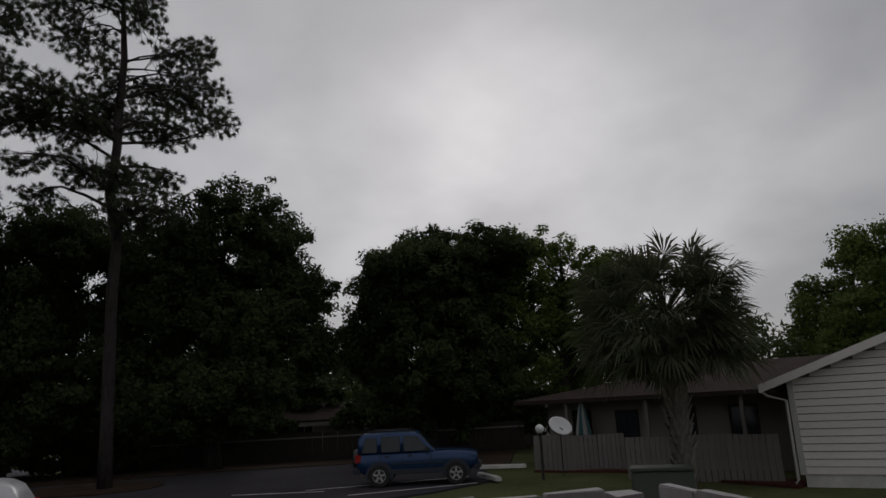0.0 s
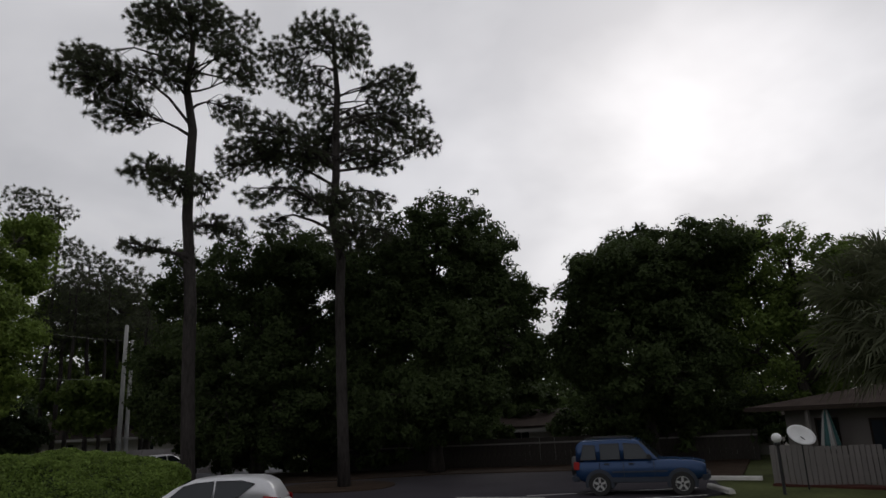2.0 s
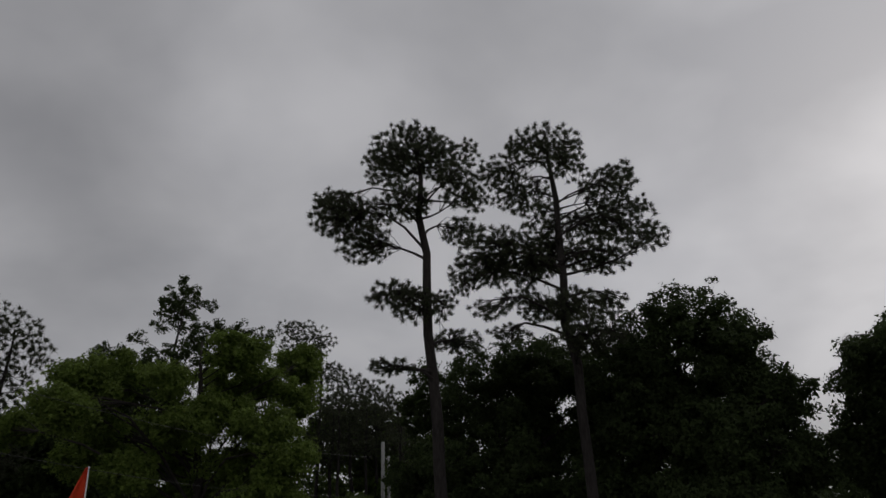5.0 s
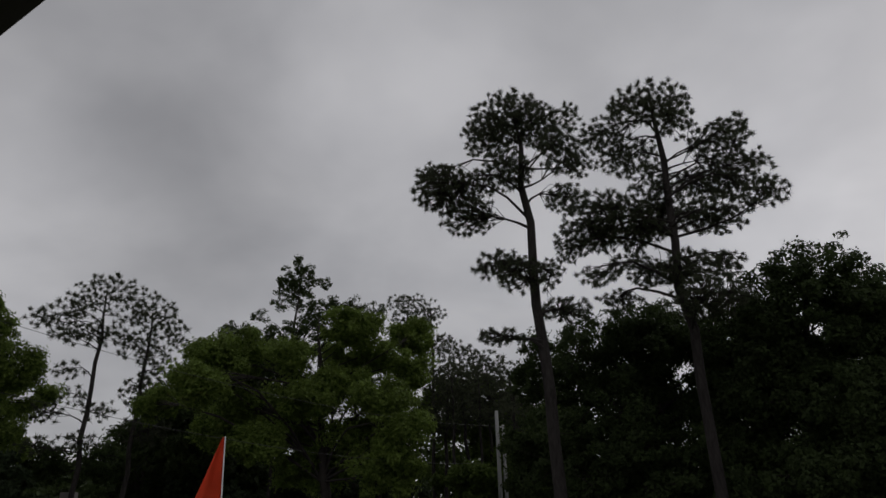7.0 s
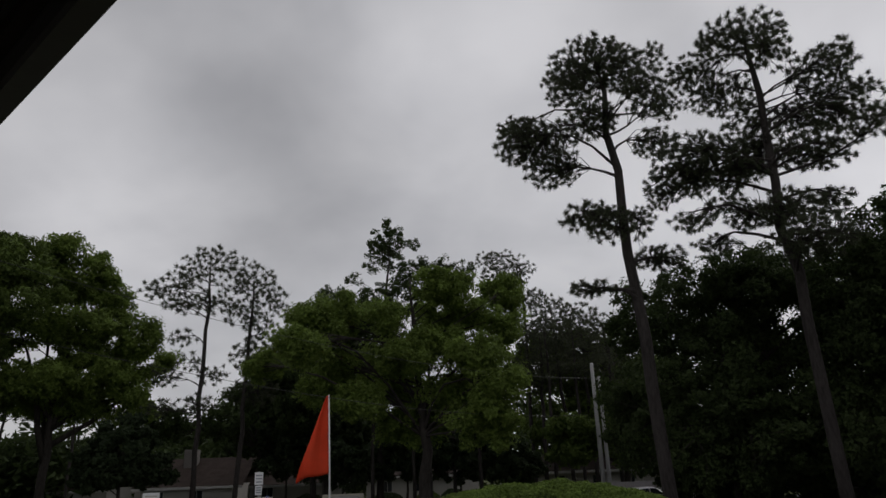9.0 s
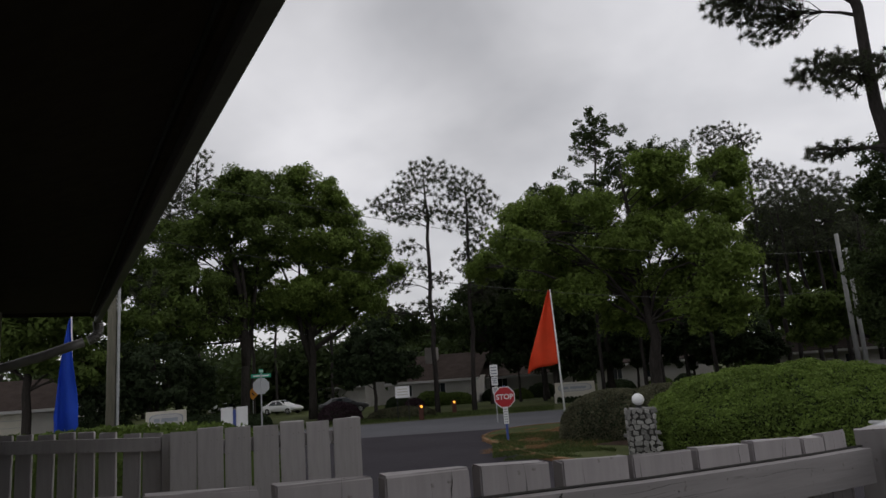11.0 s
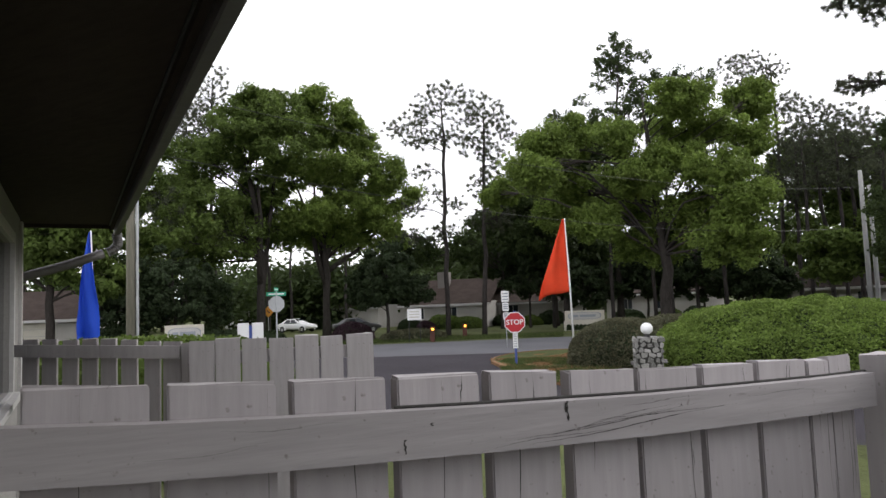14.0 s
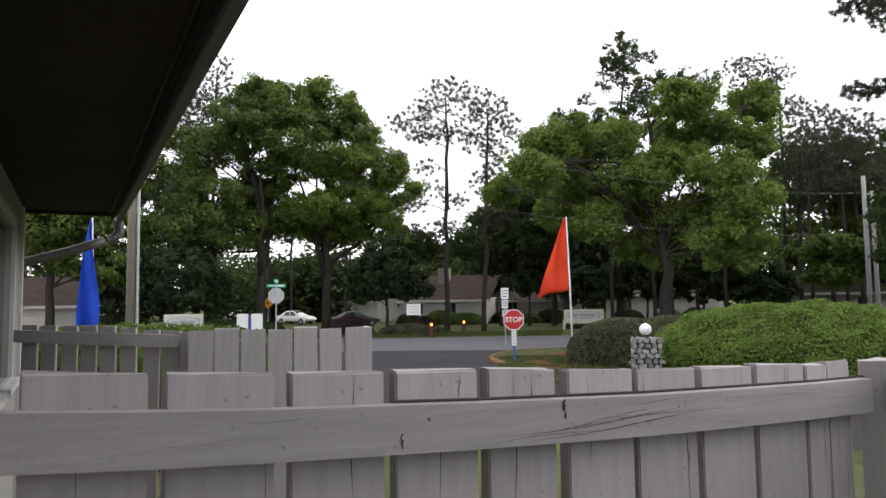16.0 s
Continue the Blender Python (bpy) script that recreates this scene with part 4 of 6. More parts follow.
for az, d, lobes, seed, lab in ((31.4, 52, [(31.2, 17.2, 2.2, 1.2), (34.1, 14.9, 2.1, 1.2), (29.3, 16.2, 2.0, 1.5), (32.4, 16.1, 2.0, 1.4), (35.6, 14.6, 1.1, 0.8), (30.8, 13.8, 2.2, 1.2), (33.4, 13.6, 1.7, 0.9), (33.0, 11.0, 1.3, 0.8), (32.1, 9.1, 1.2, 0.8), (33.9, 8.0, 1.4, 0.9), (30.4, 8.2, 1.4, 0.8), (31.6, 6.0, 1.8, 0.8), (34.4, 5.8, 1.4, 0.9)], 41, "slim pine with a flat open crown"),
                                (28.4, 53, [(27.6, 15.5, 1.9, 1.6), (26.5, 14.1, 1.7, 1.6), (28.4, 13.0, 1.8, 1.4), (27.0, 12.0, 1.7, 1.1), (25.7, 14.3, 1.0, 1.0), (28.2, 9.8, 1.6, 1.1), (27.5, 10.9, 1.3, 0.9), (27.2, 7.0, 2.0, 1.3)], 42, "slim pine with a thin crown"),
                                (50.6, 66, [(50.0, 17.6, 1.4, 1.7), (50.9, 15.7, 1.8, 1.7), (49.4, 18.8, 0.6, 0.7), (52.5, 14.5, 3, 2.4)], 43, "dark pine behind the street oaks"),
                                (2.0, 66, [(2.9, 12.4, 2.1, 1.7), (1.8, 9.0, 3.1, 2.0)], 44, "thin dark pine in a grove"),
                                (0.2, 68, [(0.6, 11.5, 2.1, 1.7), (-0.3, 8.8, 1.7, 2.0)], 45, "thin dark pine in a grove"),
                                (5.0, 70, [(5.1, 16.2, 1.3, 1.5), (6.6, 15.6, 2.1, 1.4), (7.1, 17.1, 1.8, 1.1), (4.2, 13.8, 1.4, 1.0)], 46, "thin dark pine in a grove"),
                                (4.2, 63, [(3.8, 10.4, 2.1, 1.7), (4.5, 7.8, 2.1, 2.0)], 48, "thin dark pine in a grove"),
                                (-2.2, 64, [(-1.1, 10.7, 1.4, 2.0), (-2.8, 8.5, 1.8, 1.8), (-3, 5, 2, 2)], 47, "thin dark pine in a grove")):
    broadleaf("pine_tree", spot(az, d), lobes_at(d, lobes), 0.2, lab, PINE_LEAF, BARK_PINE, 900, 40, 0.42, (0.33, 0.024), 0.45, seed, True, (0, 0), "tree", "street pines", 0.1)
broadleaf("tall_tree", spot(17.3, 62), lobes_at(62, [(16.8, 19.6, 1.4, 1.5), (17.2, 17.7, 2.1, 2.0), (15.2, 19.0, 1.6, 1.4), (14.4, 16.5, 2.1, 1.4), (11.9, 16.6, 1.6, 1.2), (10.1, 16.0, 1.4, 1.5), (21.3, 14.6, 1.4, 0.9), (19.6, 15.5, 1.4, 0.9), (16, 14, 4.0, 1.6)]), 0.3, "thin-leaved tall tree behind the green oak", OAK_LEAF, clumps=760, per=34, seed=51, size=(0.22, 0.16), spread=0.36, gaps=0.12)
broadleaf("tall_tree", spot(21.6, 60), lobes_at(60, [(20.5, 12.0, 2.4, 1.6), (18.5, 11.0, 2.6, 1.8), (22.5, 8.6, 2.4, 1.8), (19.5, 8.0, 3.0, 1.8), (23.5, 5.5, 2.6, 1.6)]), 0.3, "dark tree standing behind the green oak", OAK_LEAF, clumps=300, per=90, seed=52, size=(0.28, 0.2), spread=0.75)
broadleaf("tall_tree", spot(26.8, 64), lobes_at(64, [(26.0, 8.6, 1.9, 1.7), (27.5, 6.2, 2.2, 1.7), (25.0, 6.4, 1.9, 1.7), (29.6, 4.6, 1.8, 1.3), (24.2, 9.4, 1.6, 1.4), (33.5, 4.4, 2.0, 1.3)]), 0.25, "dark thin-leaved tree beside the slim pines", OAK_LEAF, clumps=330, per=70, seed=59, size=(0.28, 0.2), spread=0.7)
broadleaf("small_tree", spot(36.4, 50), lobes_at(50, [(36.2, 2.6, 3.0, 2.4), (38.4, 1.4, 1.6, 1.6), (34.2, 1.2, 1.6, 1.5)]), 0.14, "low round dark tree on the verge", DARK_LEAF, clumps=170, per=110, seed=53, size=(0.28, 0.18), spread=0.42, fork=0.2)
broadleaf("evergreen_shrub", spot(53.0, 49.5), lobes_at(49.5, [(53.3, 1.9, 3.7, 3.4), (50.4, 0.7, 2.2, 2.4), (56.5, 1.6, 2.8, 3.0)]), 0.15, "big dark evergreen shrub behind the pole", DARK_LEAF, clumps=220, per=110, seed=54, size=(0.26, 0.17), spread=0.4, fork=0.1)
broadleaf("oak_tree", spot(61.5, 50), lobes_at(50, [(61, 6, 4, 3.6), (66, 8, 4, 5), (58.5, 8, 2.6, 4), (58, 3, 2, 2)]), 0.3, "green tree beside the garage", OAK_MID, clumps=420, per=90, seed=55, size=(0.4, 0.26), spread=0.6, fork=0.25)
broadleaf("oak_tree", spot(22.5, 66), lobes_at(66, [(24, 4.5, 3.4, 2.2), (20, 3.5, 3, 2.2), (27, 3.5, 2, 1.6), (24.3, 7.4, 2.4, 2.0), (22.5, 9.0, 2.2, 2.0), (26.4, 6.0, 1.6, 1.4)]), 0.3, "dark green tree in front of the houses", OAK_LEAF, clumps=480, per=90, seed=56, size=(0.45, 0.3), spread=0.7, fork=0.15)
broadleaf("oak_tree", spot(1.0, 72), lobes_at(72, [(0.5, 8.0, 3.4, 3.2), (4.0, 8.5, 2.6, 3.0), (-2.5, 6.0, 2.6, 2.8), (2, 3.5, 4, 2.2)]), 0.3, "dark tree behind the slim pines", OAK_MID, clumps=420, per=85, seed=58, size=(0.42, 0.28), spread=0.6)
broadleaf("oak_tree", spot(-2, 56), lobes_at(56, [(-2.2, 3.5, 2.4, 3), (-5, 5, 3, 4), (2, 2.5, 2.5, 2)]), 0.3, "green understory tree behind the hedge", OAK_MID, clumps=380, per=90, seed=57, size=(0.4, 0.26), spread=0.6, fork=0.15)
# Dark low trees in the garden strip before the houses.
for k, (az, d, w, el) in enumerate(((24.6, 64, 2.6, 2.2), (20.2, 60, 2.2, 1.2), (15.2, 63, 3.0, 1.6), (11.0, 62, 3.0, 1.5), (7.4, 60, 2.4, 1.3))):
    broadleaf("garden_tree", spot(az, d), lobes_at(d, [(az, el, w, 2.0), (az - 1.6, el - 0.7, w * 0.6, 1.3), (az + 1.5, el + 0.6, w * 0.7, 1.6)]), 0.12, "low dark leafy tree in a shaded garden", DARK_LEAF, clumps=150, per=60, seed=230 + k, size=(0.36, 0.24), spread=0.45, fork=0.12, group="garden trees")
# Dark undergrowth below the oaks.
for k, (az, d, w, el) in enumerate(((-14, 45, 4.0, -1.2), (-20, 43, 4.5, -1.4), (-26.5, 44, 3.5, -1.0), (-38, 43.5, 4.0, -1.2), (-44, 43, 4.5, -1.0), (-50, 44, 4, -0.6), (-7.5, 46, 3.5, -0.8), (-31.6, 50, 3.0, 1.0))):
    broadleaf("understory_shrub", spot(az, d), lobes_at(d, [(az, el, w, 2.0), (az - w * 0.6, el - 0.6, w * 0.6, 1.4), (az + w * 0.6, el + 0.5, w * 0.6, 1.8)]), 0.1, "dark undergrowth shrub beneath the oaks", OAK_LEAF, clumps=150, per=55, seed=130 + k, size=(0.34, 0.22), spread=0.4, fork=0.05, category="shrub", group="undergrowth")
# Slim trunks of the grove across the street.
for k, (az, d, h) in enumerate(((22.6, 62, 15), (17.9, 58, 12), (14.6, 60, 15), (13.3, 57, 12), (11.4, 61, 14), (9.3, 58, 13), (3.4, 60, 14), (1.2, 62, 14), (-1.6, 58, 12), (46.0, 68, 12), (44.2, 80, 12), (39.8, 78, 12), (53.6, 54, 10))):
    broadleaf("pine_tree", spot(az, d), [(spot(az, d, h), 2.2, 2.0, 1.8), (spot(az - 1, d, h * 0.8), 2.2, 2.0, 1.2)], 0.17, "slim dark trunk in the grove", PINE_LEAF, BARK_PINE, 130, 34, 0.65, (0.52, 0.040), 0.45, 160 + k, True, (0, 0), "tree", "grove pines", 0.1)
# Woods far behind: one belt of mixed crowns and undergrowth.


def woods():
    rng = np.random.default_rng(77)
    cen, trunks = [], []
    for i in range(185):
        az = -95 + i * 1.3 + rng.uniform(-1.2, 1.2) if i < 150 else rng.uniform(22, 48)
        d = rng.uniform(84, 128)
        h = rng.uniform(8, 15) if az < 34 or az > 47 else rng.uniform(6, 9.5)
        p = np.array(spot(az, d))
        trunks.append(tube([p + (0, 0, -0.3), p + (0, 0, h * 0.8)], [0.25, 0.1], 5, False))
        for k in range(7):
            c = p + np.array([rng.normal() * 2.2, rng.normal() * 2.2, h * rng.uniform(0.12, 0.86)])
            n = 170
            q = rng.normal(size=(n, 3)) * np.array([1.5, 1.5, 1.2]) * rng.uniform(0.6, 1.3)
            q = q[q[:, 2] + c[2] > 0.1]
            cen.append(q + c)
    belt = thing("woods", Matrix.Identity(4), "distant belt of mixed green trees", "woods", kind="stuff")
    part("foliage", tris("foliage", leaf_quads(np.concatenate(cen), rng, 1.0, 0.85)[:, :3], OAK_LEAF), OAK_LEAF, belt)
    part("trunks", joined([t for t in trunks]), BARK_OAK, belt)


woods()

# ---- hedge, shrubs, small planting ----


def mound(name, centre, radii, leaf, label, count, size, seed, rough=0.12, yaw=0.0, square=2.6, core=None, category="hedge"):
    """A clipped mound: a closed body, dark by default for inner shade, under a skin of small leaves."""
    rng = np.random.default_rng(seed)
    ob = thing(name, Matrix.Translation(centre) @ pose(0, 0, 0, 0, 0, yaw), label, category)

    def skin(d):
        p = np.abs(d) ** square
        r = (p.sum(1)) ** (-1 / square)
        q = d * r[:, None] * np.array(radii)
        wob = np.array([noise.noise((x * 0.9 + seed, y * 0.9, z * 0.9)) + 0.5 * noise.noise((x * 2.3, y * 2.3 + seed, z * 2.3)) for x, y, z in q])
        return q * (1 + rough * wob)[:, None] if len(q) else q

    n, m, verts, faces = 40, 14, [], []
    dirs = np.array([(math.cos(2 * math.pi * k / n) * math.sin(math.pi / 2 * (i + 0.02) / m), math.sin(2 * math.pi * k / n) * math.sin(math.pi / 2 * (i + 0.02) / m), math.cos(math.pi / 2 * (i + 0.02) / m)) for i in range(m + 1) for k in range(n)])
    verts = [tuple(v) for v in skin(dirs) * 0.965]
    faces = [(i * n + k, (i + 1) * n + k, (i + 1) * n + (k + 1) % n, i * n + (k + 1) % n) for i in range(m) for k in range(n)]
    # The default dark leaf colour paints in the shade between the outer leaves.
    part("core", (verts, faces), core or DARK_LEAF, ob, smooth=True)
    d = rng.normal(size=(count, 3))
    d[:, 2] = np.abs(d[:, 2])
    d /= np.linalg.norm(d, axis=1)[:, None]
    base = skin(d)
    q = leaf_quads(base * rng.uniform(0.95, 1.022, (count, 1)), rng, *size)
    part("foliage", quads("foliage", q, leaf), leaf, ob)
    return ob


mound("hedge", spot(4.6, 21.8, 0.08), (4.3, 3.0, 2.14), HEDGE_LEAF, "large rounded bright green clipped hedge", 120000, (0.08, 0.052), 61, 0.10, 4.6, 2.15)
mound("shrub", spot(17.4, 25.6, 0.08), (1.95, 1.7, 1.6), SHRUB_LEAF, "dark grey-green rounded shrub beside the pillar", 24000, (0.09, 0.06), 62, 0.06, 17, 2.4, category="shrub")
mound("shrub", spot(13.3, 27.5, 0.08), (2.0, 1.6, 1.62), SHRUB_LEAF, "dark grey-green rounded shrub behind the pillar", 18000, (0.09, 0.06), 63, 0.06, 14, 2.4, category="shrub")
mound("shrub", spot(39.3, 52, 0), (1.6, 1.2, 1.3), PURPLE_LEAF, "purple-leaved shrub on the far verge", 9000, (0.14, 0.09), 64, 0.1, 39, 2.2, category="shrub")
mound("shrub", spot(34.4, 50, 0), (2.4, 1.0, 0.75), SHRUB_LEAF, "low dark shrub on the far verge", 8000, (0.14, 0.09), 65, 0.12, 34, 2.2, category="shrub")
mound("shrub", spot(31.8, 68, 0), (2.0, 1.2, 1.3), OAK_MID, "flowering bush before a house wall", 6000, (0.18, 0.12), 66, 0.15, 32, 2.2, category="shrub")
mound("shrub", spot(29.8, 68, 0), (1.6, 1.2, 1.1), OAK_MID, "flowering bush before a house wall", 5000, (0.18, 0.12), 67, 0.15, 30, 2.2, category="shrub")
mound("hedge", spot(60, 11.5, 0.15), (3.2, 0.8, 1.98), OAK_MID, "flat-topped hedge behind the neighbouring fence", 12000, (0.09, 0.06), 68, 0.03, 40, 6.0, OAK_MID)
mound("hedge", spot(49.5, 47, 0), (4.0, 1.2, 1.25), DARK_LEAF, "dark low hedge beside a sign", 14000, (0.12, 0.08), 69, 0.06, 48, 3.5)
mound("hedge", spot(41.5, 84, 0), (4.0, 1.2, 1.3), DARK_LEAF, "dark hedge in a far garden", 6000, (0.2, 0.14), 70, 0.08, 48, 3.0)

for k, (az, d, w, h, leaf) in enumerate(((34.6, 70, 1.3, 1.0, DARK_LEAF), (33.2, 67, 1.0, 0.8, PURPLE_LEAF), (26.4, 71, 1.6, 1.2, DARK_LEAF), (24.6, 70, 1.2, 0.9, OAK_MID), (22.8, 71, 1.5, 1.3, DARK_LEAF), (20.6, 72, 1.2, 1.0, DARK_LEAF), (16.8, 76, 1.6, 1.1, DARK_LEAF), (13.6, 75, 1.3, 1.0, OAK_MID), (11.5, 74, 1.4, 1.2, DARK_LEAF), (40.2, 76, 1.3, 1.0, DARK_LEAF), (45.2, 88, 1.6, 1.3, DARK_LEAF), (56.9, 58, 2.2, 1.9, DARK_LEAF))):
    mound("shrub", spot(az, d), (w, w * 0.8, h), leaf, "foundation shrub before a house wall", 2200, (0.22, 0.15), 330 + k, 0.15, az, 2.2, category="shrub")["group"] = "foundation shrubs"



def ground_cover(name, label, category, mat, count, az, dist, length, width, upright, seed, z=0.11, keep=-9.0):
    """Loose blades or needles over a stretch of ground."""
    rng = np.random.default_rng(seed)
    a, d = rng.uniform(*az, count), np.sqrt(rng.uniform(dist[0] ** 2, dist[1] ** 2, count))
    pos = np.stack([-d * np.sin(np.radians(a)), d * np.cos(np.radians(a)), np.full(count, z)], 1)
    pos = np.array([q for q in pos if noise.noise((q[0] * 0.8, q[1] * 0.8, seed)) > keep])
    n = len(pos)
    way = unit(rng.normal(size=(n, 3)) * np.array([1, 1, 0.15]) + np.array([0, 0, upright]))
    side = unit(np.cross(way, rng.normal(size=(n, 3))))
    ln = length * rng.uniform(0.5, 1.4, (n, 1))
    cover = thing(name, Matrix.Identity(4), label, category, kind="stuff")
    part("blades", tris("blades", np.stack([pos - side * width, pos + side * width, pos + way * ln], 1), mat), mat, cover)


ground_cover("grass", "uneven grass on the island", "grass", BLADE, 26000, (17.5, 27.2), (20.2, 28.5), 0.10, 0.010, 1.6, 71, 0.11, -0.15)
ground_cover("pine_straw", "loose brown pine straw beside the shrubs", "pine straw", STRAW_EDGE, 16000, (16, 24.5), (22.5, 30.5), 0.16, 0.006, 0.12, 72, 0.125, -0.05)
ground_cover("edge_straw", "orange pine straw along the kerb", "pine straw", STRAW_EDGE, 5000, (23, 28), (20.5, 29), 0.15, 0.007, 0.2, 73, 0.12, 0.12)
ground_cover("verge_grass", "rough grass on the far verge", "grass", BLADE, 16000, (22, 45), (46.5, 52), 0.16, 0.018, 1.4, 74, -0.02)

# ---- signs, lamps, flags ----


def writing(text, size, mat, parent, m):
    cu = bpy.data.curves.new("lettering", "FONT")
    cu.body, cu.size, cu.align_x, cu.align_y, cu.extrude = text, size, "CENTER", "CENTER", 0.003
    cu.offset = 0.005
    tmp = bpy.data.objects.new("lettering", cu)
    scene.collection.objects.link(tmp)
    me = bpy.data.meshes.new_from_object(tmp.evaluated_get(bpy.context.evaluated_depsgraph_get()))
    bpy.data.objects.remove(tmp)
    me.materials.clear()
    me.materials.append(mat)
    ob = part("lettering", me, mat, parent)
    ob.matrix_local = m
    return ob


def facing(az, d, z=0.0, turn=0.0):
    """A pose whose local -Y looks back at the patio."""
    return Matrix.Translation(spot(az, d, z)) @ pose(0, 0, 0, 0, 0, az + turn)


def octagon(r, t):
    pts = [(r * math.cos(math.pi / 8 + k * math.pi / 4), r * math.sin(math.pi / 8 + k * math.pi / 4)) for k in range(8)]
    return prism([Vector((x, -t / 2, z)) for x, z in pts], [Vector((x, t / 2, z)) for x, z in pts])


stop = thing("stop_sign", facing(25.9, 26.0, 0.1), "red octagonal stop sign on a blue post", "road sign")
part("post", tube([(0, 0.062, -0.3), (0, 0.062, 2.0)], [0.045, 0.045], 10), SIGN_BLUE, stop)
zc = high(-1.8, 26.0) - 0.1
p = part("border", octagon(0.41, 0.012), WHITE, stop, "white border"); p.location.z = zc
p = part("plate", octagon(0.378, 0.02), SIGN_RED, stop, "red plate"); p.location.z = zc
writing("STOP", 0.265, WHITE, stop, Matrix.Translation((0, -0.014, zc)) @ pose(0, 0, 0, 90, 0, 0))
part("sleeve", box(-0.09, 0.09, 0.002, 0.014, 0.62, 1.24, 0.004), WHITE, stop, "white paper notice wrapped on the post")
for k in range(6):
    part("text_bar", box(-0.06, 0.06, -0.004, 0.001, 0.68 + k * 0.09, 0.71 + k * 0.09), INK, stop)

notice = thing("notice_sign", facing(26.6, 38.0), "stack of small white notice plates on a post", "sign")
part("post", tube([(0, 0.03, -0.1), (0, 0.03, 3.1)], [0.03, 0.03], 8), STEEL, notice)
for z0, z1, w in ((2.45, 3.05, 0.21), (1.95, 2.4, 0.17), (1.5, 1.85, 0.15)):
    part("plate", box(-w, w, -0.012, 0.0, z0, z1, 0.004), WHITE, notice)
    for k in range(3):
        zz = z0 + 0.1 + k * (z1 - z0 - 0.12) / 3
        part("text_bar", box(-w * 0.7, w * 0.7, -0.018, -0.013, zz, zz + 0.06), INK, notice)

back = thing("stop_sign", facing(45.4, 34.0, 0.0, 6), "grey back of a stop sign under green street plates", "road sign")
part("post", tube([(0, -0.03, -0.1), (0, -0.03, 3.4)], [0.035, 0.035], 8), STEEL, back)
p = part("plate", octagon(0.40, 0.012), STEEL, back); p.location.z = high(0.45, 34)
for w, z0, tw in ((0.46, 3.16, 0), (0.40, 3.38, 70)):
    p = part("street_plate", box(-w, w, -0.008, 0.008, 0, 0.18, 0.003), SIGN_GREEN, back, "green street name plate")
    p.location.z, p.rotation_euler.z = z0, radians(tw)
    part("text_bar", box(-w * 0.8, w * 0.8, -0.013, -0.009, 0.06, 0.12), WHITE, p)

board = thing("notice_board", facing(34.2, 46.0), "plain white notice board on two legs", "sign")
for x in (-0.36, 0.36):
    part("leg", tube([(x, 0.03, -0.05), (x, 0.03, 1.9)], [0.025, 0.025], 8), BLACK, board)
part("panel", box(-0.47, 0.47, -0.02, 0.01, 1.45, 2.2, 0.006), WHITE, board)
for k in range(3):
    part("text_bar", box(-0.33, 0.33, -0.026, -0.021, 1.62 + k * 0.18, 1.68 + k * 0.18), CREAM, board)

twin = thing("notice_board", facing(47.45, 19.5, 0.0), "pair of white sign boards on a dark post", "sign")
part("post", box(-0.035, 0.035, -0.05, 0.02, -0.1, 2.1, 0.006), SIGN_BLUE, twin)
for x in (-0.19, 0.19):
    part("panel", box(x - 0.15, x + 0.15, -0.03, 0.0, 1.62, 2.17, 0.006), WHITE, twin)


warning = thing("warning_sign", facing(46.05, 62.0, 0.0, -8), "orange diamond warning sign on a thin post", "road sign")
part("post", tube([(0, 0.03, -0.1), (0, 0.03, 2.5)], [0.03, 0.03], 8), STEEL, warning)
p = part("plate", box(-0.36, 0.36, -0.012, 0.0, -0.36, 0.36, 0.004), SIGN_YELLOW, warning, "orange diamond plate")
p.matrix_local = Matrix.Translation((0, 0, 2.35)) @ Matrix.Rotation(math.pi / 4, 4, "Y")
part("mark", box(-0.16, 0.16, -0.018, -0.013, -0.05, 0.05), BLACK, p)


def monument(az, d, w, h, label):
    ob = thing("monument_sign", facing(az, d), label, "sign")
    part("plinth", box(-w / 2 - 0.1, w / 2 + 0.1, -0.3, 0.3, -0.1, h * 0.45, 0.02), CREAM, ob)
    part("panel", box(-w / 2, w / 2, -0.22, 0.22, h * 0.45 + 0.003, h, 0.03), CREAM, ob)
    n = 28
    for r, y, mat, nm in ((1.0, -0.235, INK, "border"), (0.93, -0.242, TRIM, "name_field")):
        pts = [(w * 0.42 * r * math.copysign(abs(math.cos(a)) ** 0.45, math.cos(a)), h * 0.72 + h * 0.19 * (r * 1.6 - 0.6) * math.copysign(abs(math.sin(a)) ** 0.7, math.sin(a))) for a in (2 * math.pi * k / n for k in range(n))]
        part(nm, prism([Vector((x, y, z)) for x, z in pts], [Vector((x, -0.2, z)) for x, z in pts]), mat, ob)
    for x0, x1 in ((-0.30, -0.16), (-0.12, 0.28)):
        part("text_bar", box(w * x0, w * x1, -0.25, -0.243, h * 0.66, h * 0.78), INK, ob)
    return ob


monument(20.2, 56, 3.1, 1.5, "cream monument sign with a dark oval name field")
monument(52.4, 44, 2.2, 1.8, "low cream monument sign behind the street")
for k in range(9):
    mound("flower_clump", spot(21.5 - k * 0.33, 55.2, 0), (0.16, 0.16, 0.42), DARK_LEAF, "small dark plant before the monument sign", 260, (0.12, 0.07), 300 + k, category="plant")["group"] = "plants before the sign"


